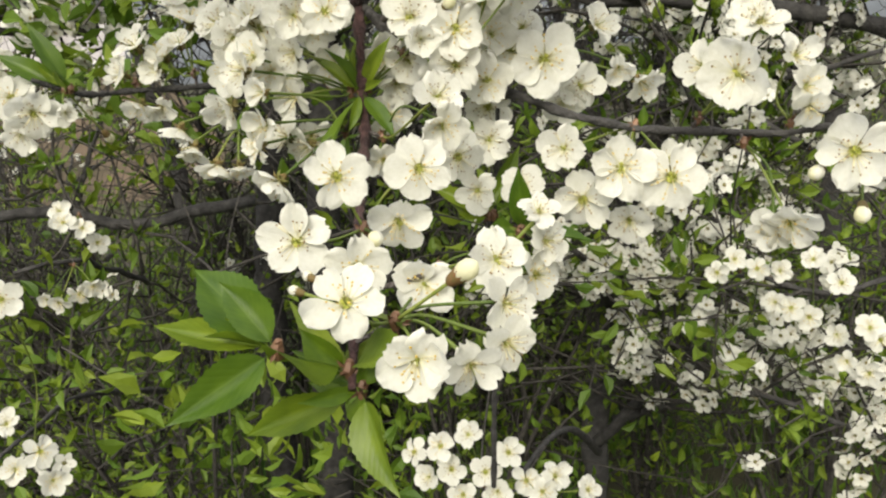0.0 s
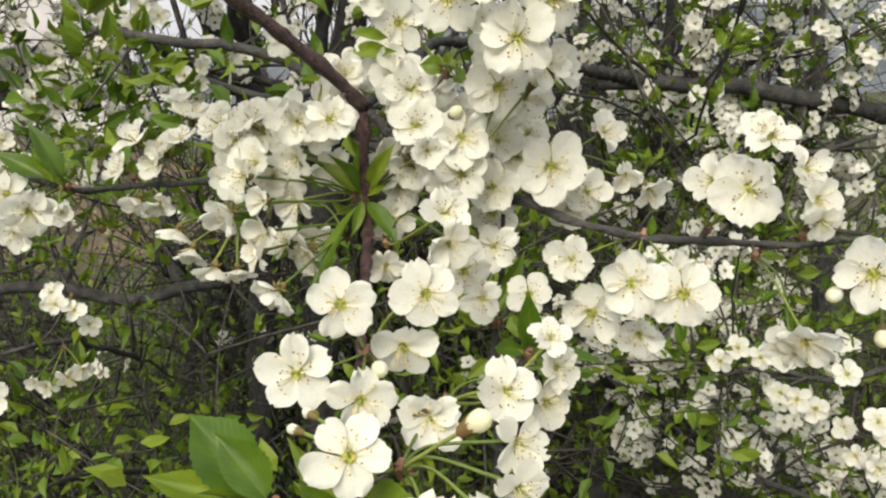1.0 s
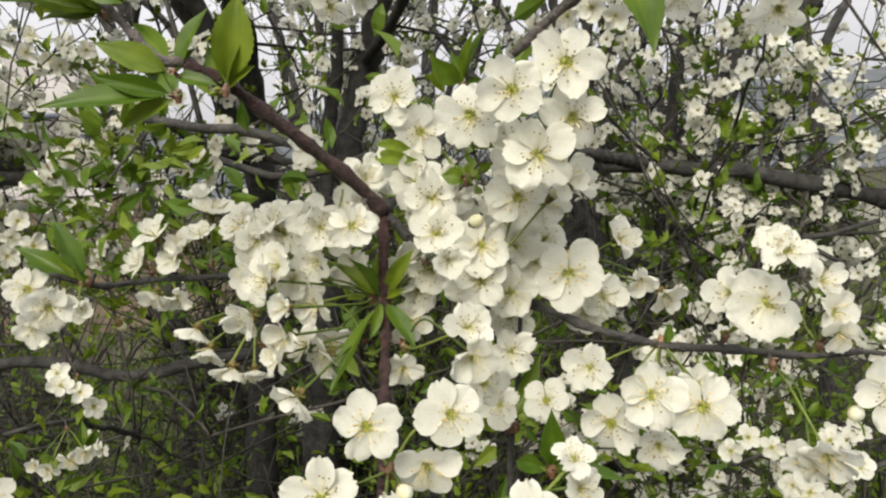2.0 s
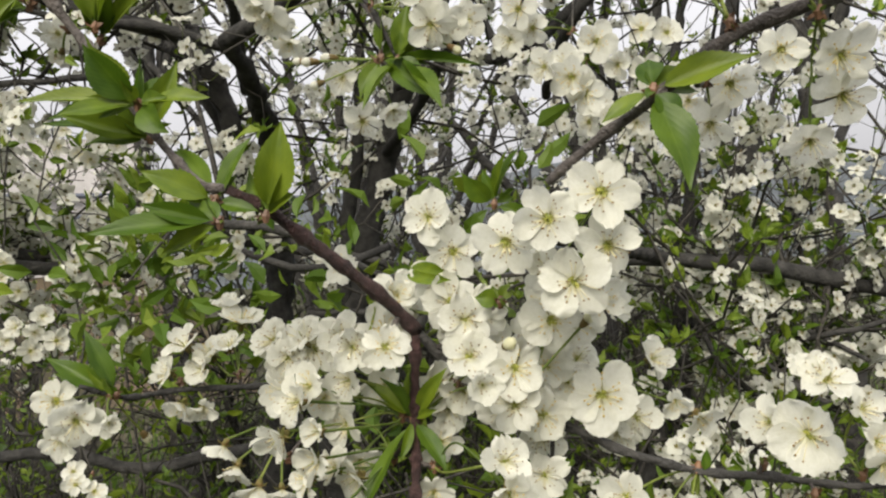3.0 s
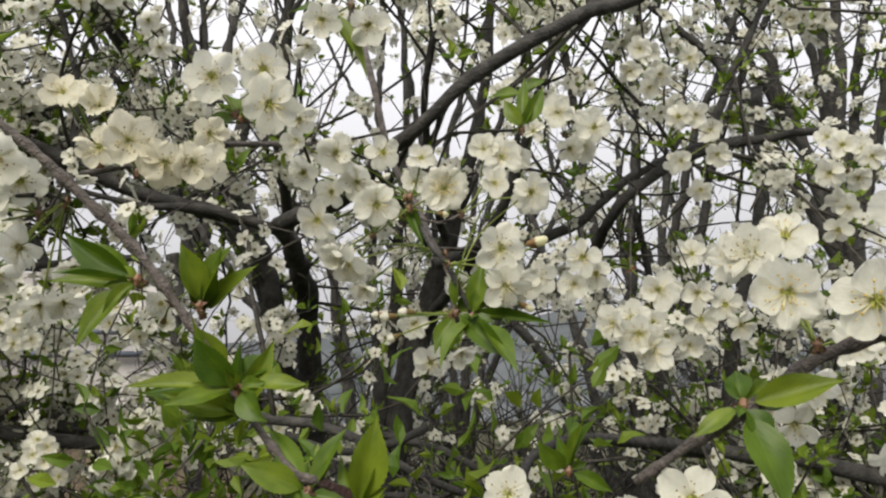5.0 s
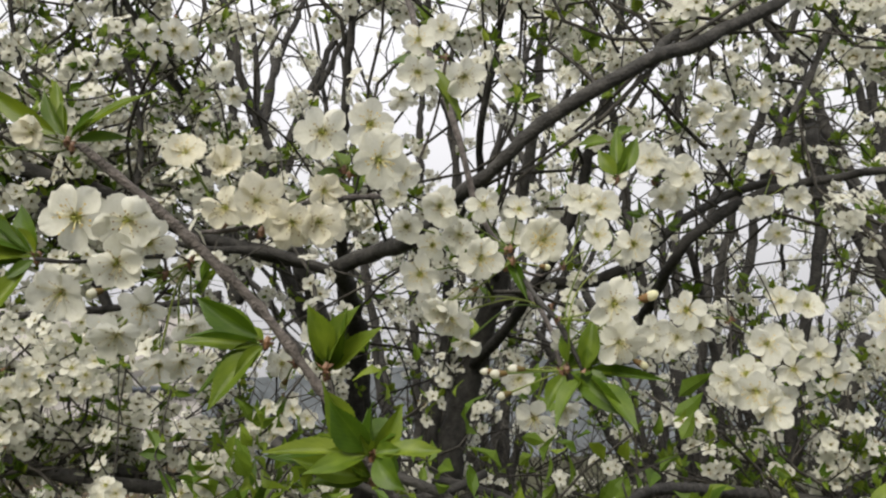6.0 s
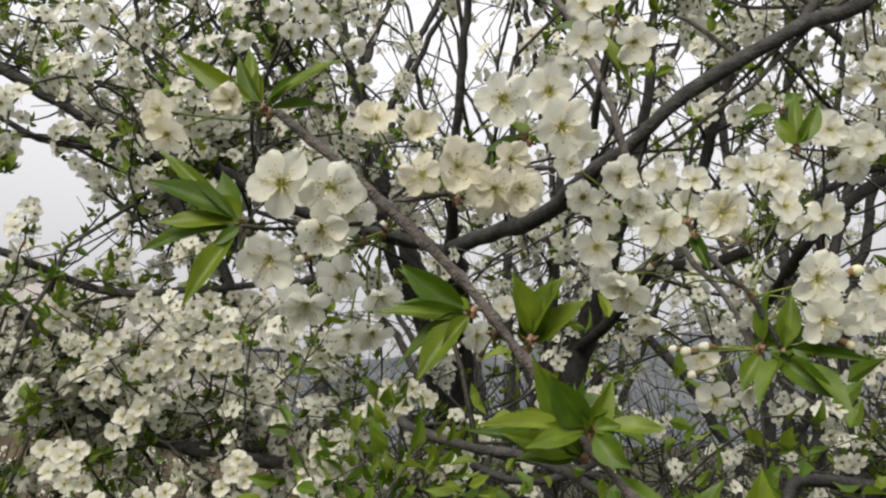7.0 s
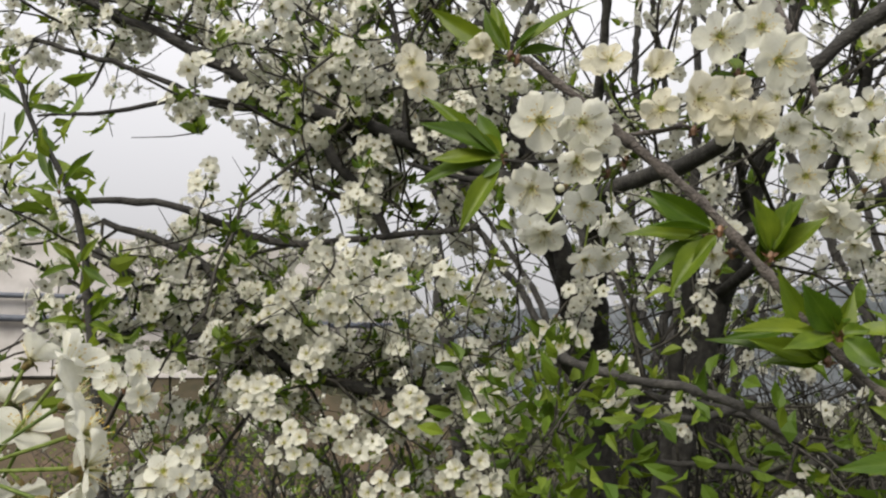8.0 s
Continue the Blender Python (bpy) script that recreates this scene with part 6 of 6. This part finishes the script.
# ---- undergrowth ----
def undergrowth(seed, count):
    rng = np.random.default_rng(seed)
    blades = Soup([GRASS])
    for _ in range(count):
        x, y = rng.normal(0, 2.4), rng.normal(3.0, 2.4)
        h, w, a, lean = rng.uniform(0.05, 0.18), rng.uniform(0.004, 0.012), rng.uniform(0, 6.28), rng.uniform(0, 0.6)
        c, s, z = math.cos(a), math.sin(a), lie(x, y) - 0.01
        dx, dy = lean * h * s, -lean * h * c
        blades.add(np.array([(x - w * c, y - w * s, z), (x + w * c, y + w * s, z), (x + w * c * 0.7 + dx * 0.4, y + w * s * 0.7 + dy * 0.4, z + h * 0.6),
                             (x - w * c * 0.7 + dx * 0.4, y - w * s * 0.7 + dy * 0.4, z + h * 0.6), (x + dx, y + dy, z + h)]), [[0, 1, 2, 3], [3, 2, 4]], [0, 0])
    ob = blades.done("grass", None, "tall green grass and weeds under the trees", False)
    tagged(ob, category="grass")


undergrowth(31, 20000)


def shrub(label, x, y, height, width, seed, leaves, twigs=22):
    """A leafy shrub: several stems with tufts of small leaves."""
    rng = np.random.default_rng(seed)
    root = tagged(new("shrub"), label, "shrub", "shrubs under the trees")
    root.matrix_basis = pose(x, y, lie(x, y))
    green = Soup([LEAF_FAR])
    brush = Soup([TWIG])
    for k in range(8):
        a, r = rng.uniform(0, 6.28), width * rng.uniform(0.2, 0.5)
        top = np.array([r * math.cos(a), r * math.sin(a), height * rng.uniform(0.6, 1.0)])
        line = spline([(0, 0, -0.05, 0.008), (*(top * [0.3, 0.3, 0.5]), 0.006), (*top, 0.002)], 0.05)
        v, f = tube(line, 5)
        under("stem", mesh_of("stem", v, f, [TWIG]), root)
        for _ in range(twigs):
            p = line[rng.integers(len(line) // 5, len(line)), :3] + np.array(root.location)
            e = rng.normal(size=3) * [1, 1, 0.6] + [0, 0, 0.9]
            e *= rng.uniform(0.12, 0.42) / np.linalg.norm(e)
            v, f = tube(np.array([(*p, 0.0026), (*(p + e * 0.5 + rng.normal(size=3) * 0.02), 0.0019), (*(p + e), 0.001)]), 3)
            brush.add(v, f, [0] * len(f))
        for _ in range(leaves):
            p = line[rng.integers(len(line) // 4, len(line)), :3] + rng.normal(size=3) * width * 0.12
            xx = rng.normal(size=3) + [0, 0, 0.4]
            m = turned(rng, xx)
            tv, tf, ti = BLADES[rng.integers(8)]
            green.add((tv * rng.uniform(0.025, 0.05)) @ np.stack([m[:, 2], m[:, 0], m[:, 1]], 1).T + p + np.array(root.location), tf, ti)
    brush.done("brushwood", root, "fine dark twigs")
    green.done("foliage", root, "mid-green leaves", False)


for x, y, h, w, s in ((-0.55, 1.5, 1.3, 0.8, 9), (0.0, 1.55, 1.35, 0.9, 10), (0.75, 1.5, 1.3, 0.9, 11), (0.2, 2.3, 1.6, 1.1, 19), (-1.3, 1.6, 1.3, 0.8, 12), (1.6, 2.0, 1.3, 1.0, 13), (-0.9, 1.9, 1.1, 0.9, 1), (-0.2, 2.3, 1.5, 1.0, 2), (0.5, 2.0, 1.35, 0.9, 3), (1.2, 2.4, 0.9, 1.0, 4), (-1.8, 2.2, 1.2, 1.0, 5), (0.1, 3.2, 1.3, 1.2, 6), (1.9, 3.4, 1.2, 1.2, 7), (1.55, 2.9, 1.2, 1.2, 14), (2.3, 2.7, 1.4, 1.2, 15), (1.3, 3.6, 1.4, 1.3, 16), (2.7, 4.3, 1.5, 1.5, 17), (0.7, 2.9, 1.1, 1.1, 18), (-1.2, 3.4, 1.4, 1.3, 8)):
    shrub("leafy green shrub among the cherry trunks", x, y, h, w, s, 100)
for x, y, h, w, s in ((-0.95, 2.1, 1.4, 1.0, 41), (-1.45, 2.35, 1.45, 1.0, 94), (-1.6, 2.8, 1.45, 1.1, 42), (-2.3, 3.1, 1.35, 1.2, 43), (-3.0, 3.9, 1.5, 1.4, 44), (-1.1, 3.7, 1.6, 1.3, 45), (-4.2, 4.4, 1.4, 1.5, 46)):
    shrub("low green shrub with bare twigs on the slope", x, y, h, w, s, 80, 40)
for x, y, h, w, s in ((-0.6, 2.6, 1.75, 1.1, 47), (0.05, 2.7, 1.85, 1.1, 48), (0.6, 3.1, 1.9, 1.2, 49), (1.1, 3.3, 1.8, 1.2, 50), (-0.28, 2.45, 1.7, 0.9, 91), (0.35, 2.45, 1.75, 1.0, 92)):
    shrub("tall thicket of dark bare twigs with sparse leaves", x, y, h, w, s, 45, 100)


def wall_with_pipes():
    """A long concrete wall with two dark pipes, on a dry bank."""
    base = tagged(new("retaining_wall"), "pale concrete retaining wall with two dark pipes", "wall", kind="structure")
    base.matrix_basis = pose(-10.5, 10.5, 0.0, 0, 0, 35)

    def block(x0, x1, y0, y1, z0, z1):
        v = [(x, y, z) for x in (x0, x1) for y in (y0, y1) for z in (z0, z1)]
        return v, [(0, 1, 3, 2), (4, 6, 7, 5), (0, 4, 5, 1), (2, 3, 7, 6), (0, 2, 6, 4), (1, 5, 7, 3)]

    for k in range(5):
        v, f = block(-9 + 3 * k, -6.02 + 3 * k, 0, 0.4, 1.6, 3.95 + 0.05 * (k % 2))
        under("wall_panel", mesh_of("wall_panel", v, f, [CONCRETE], None, False), base)
    for z, r in ((2.95, 0.05), (2.57, 0.06)):
        v, f = tube(np.array([(-9 + 1.5 * k, -0.12, z, r) for k in range(11)]), 8)
        under("pipe", mesh_of("pipe", v, f, [PIPE]), base)
    vs, fs = [], []
    for i in range(31):
        for j in range(9):
            x, s = -9.5 + 16 * i / 30, j / 8
            vs.append((x, 0.1 - 4.5 * (1 - s), 1.9 * s ** 1.2 - 0.3 + 0.12 * noise.noise((x, s * 4, 2))))
    for i in range(30):
        for j in range(8):
            a = i * 9 + j
            fs.append((a, a + 9, a + 10, a + 1))
    under("bank", mesh_of("bank", vs, fs, [BANK]), base, None, "dry brown earth bank")


wall_with_pipes()
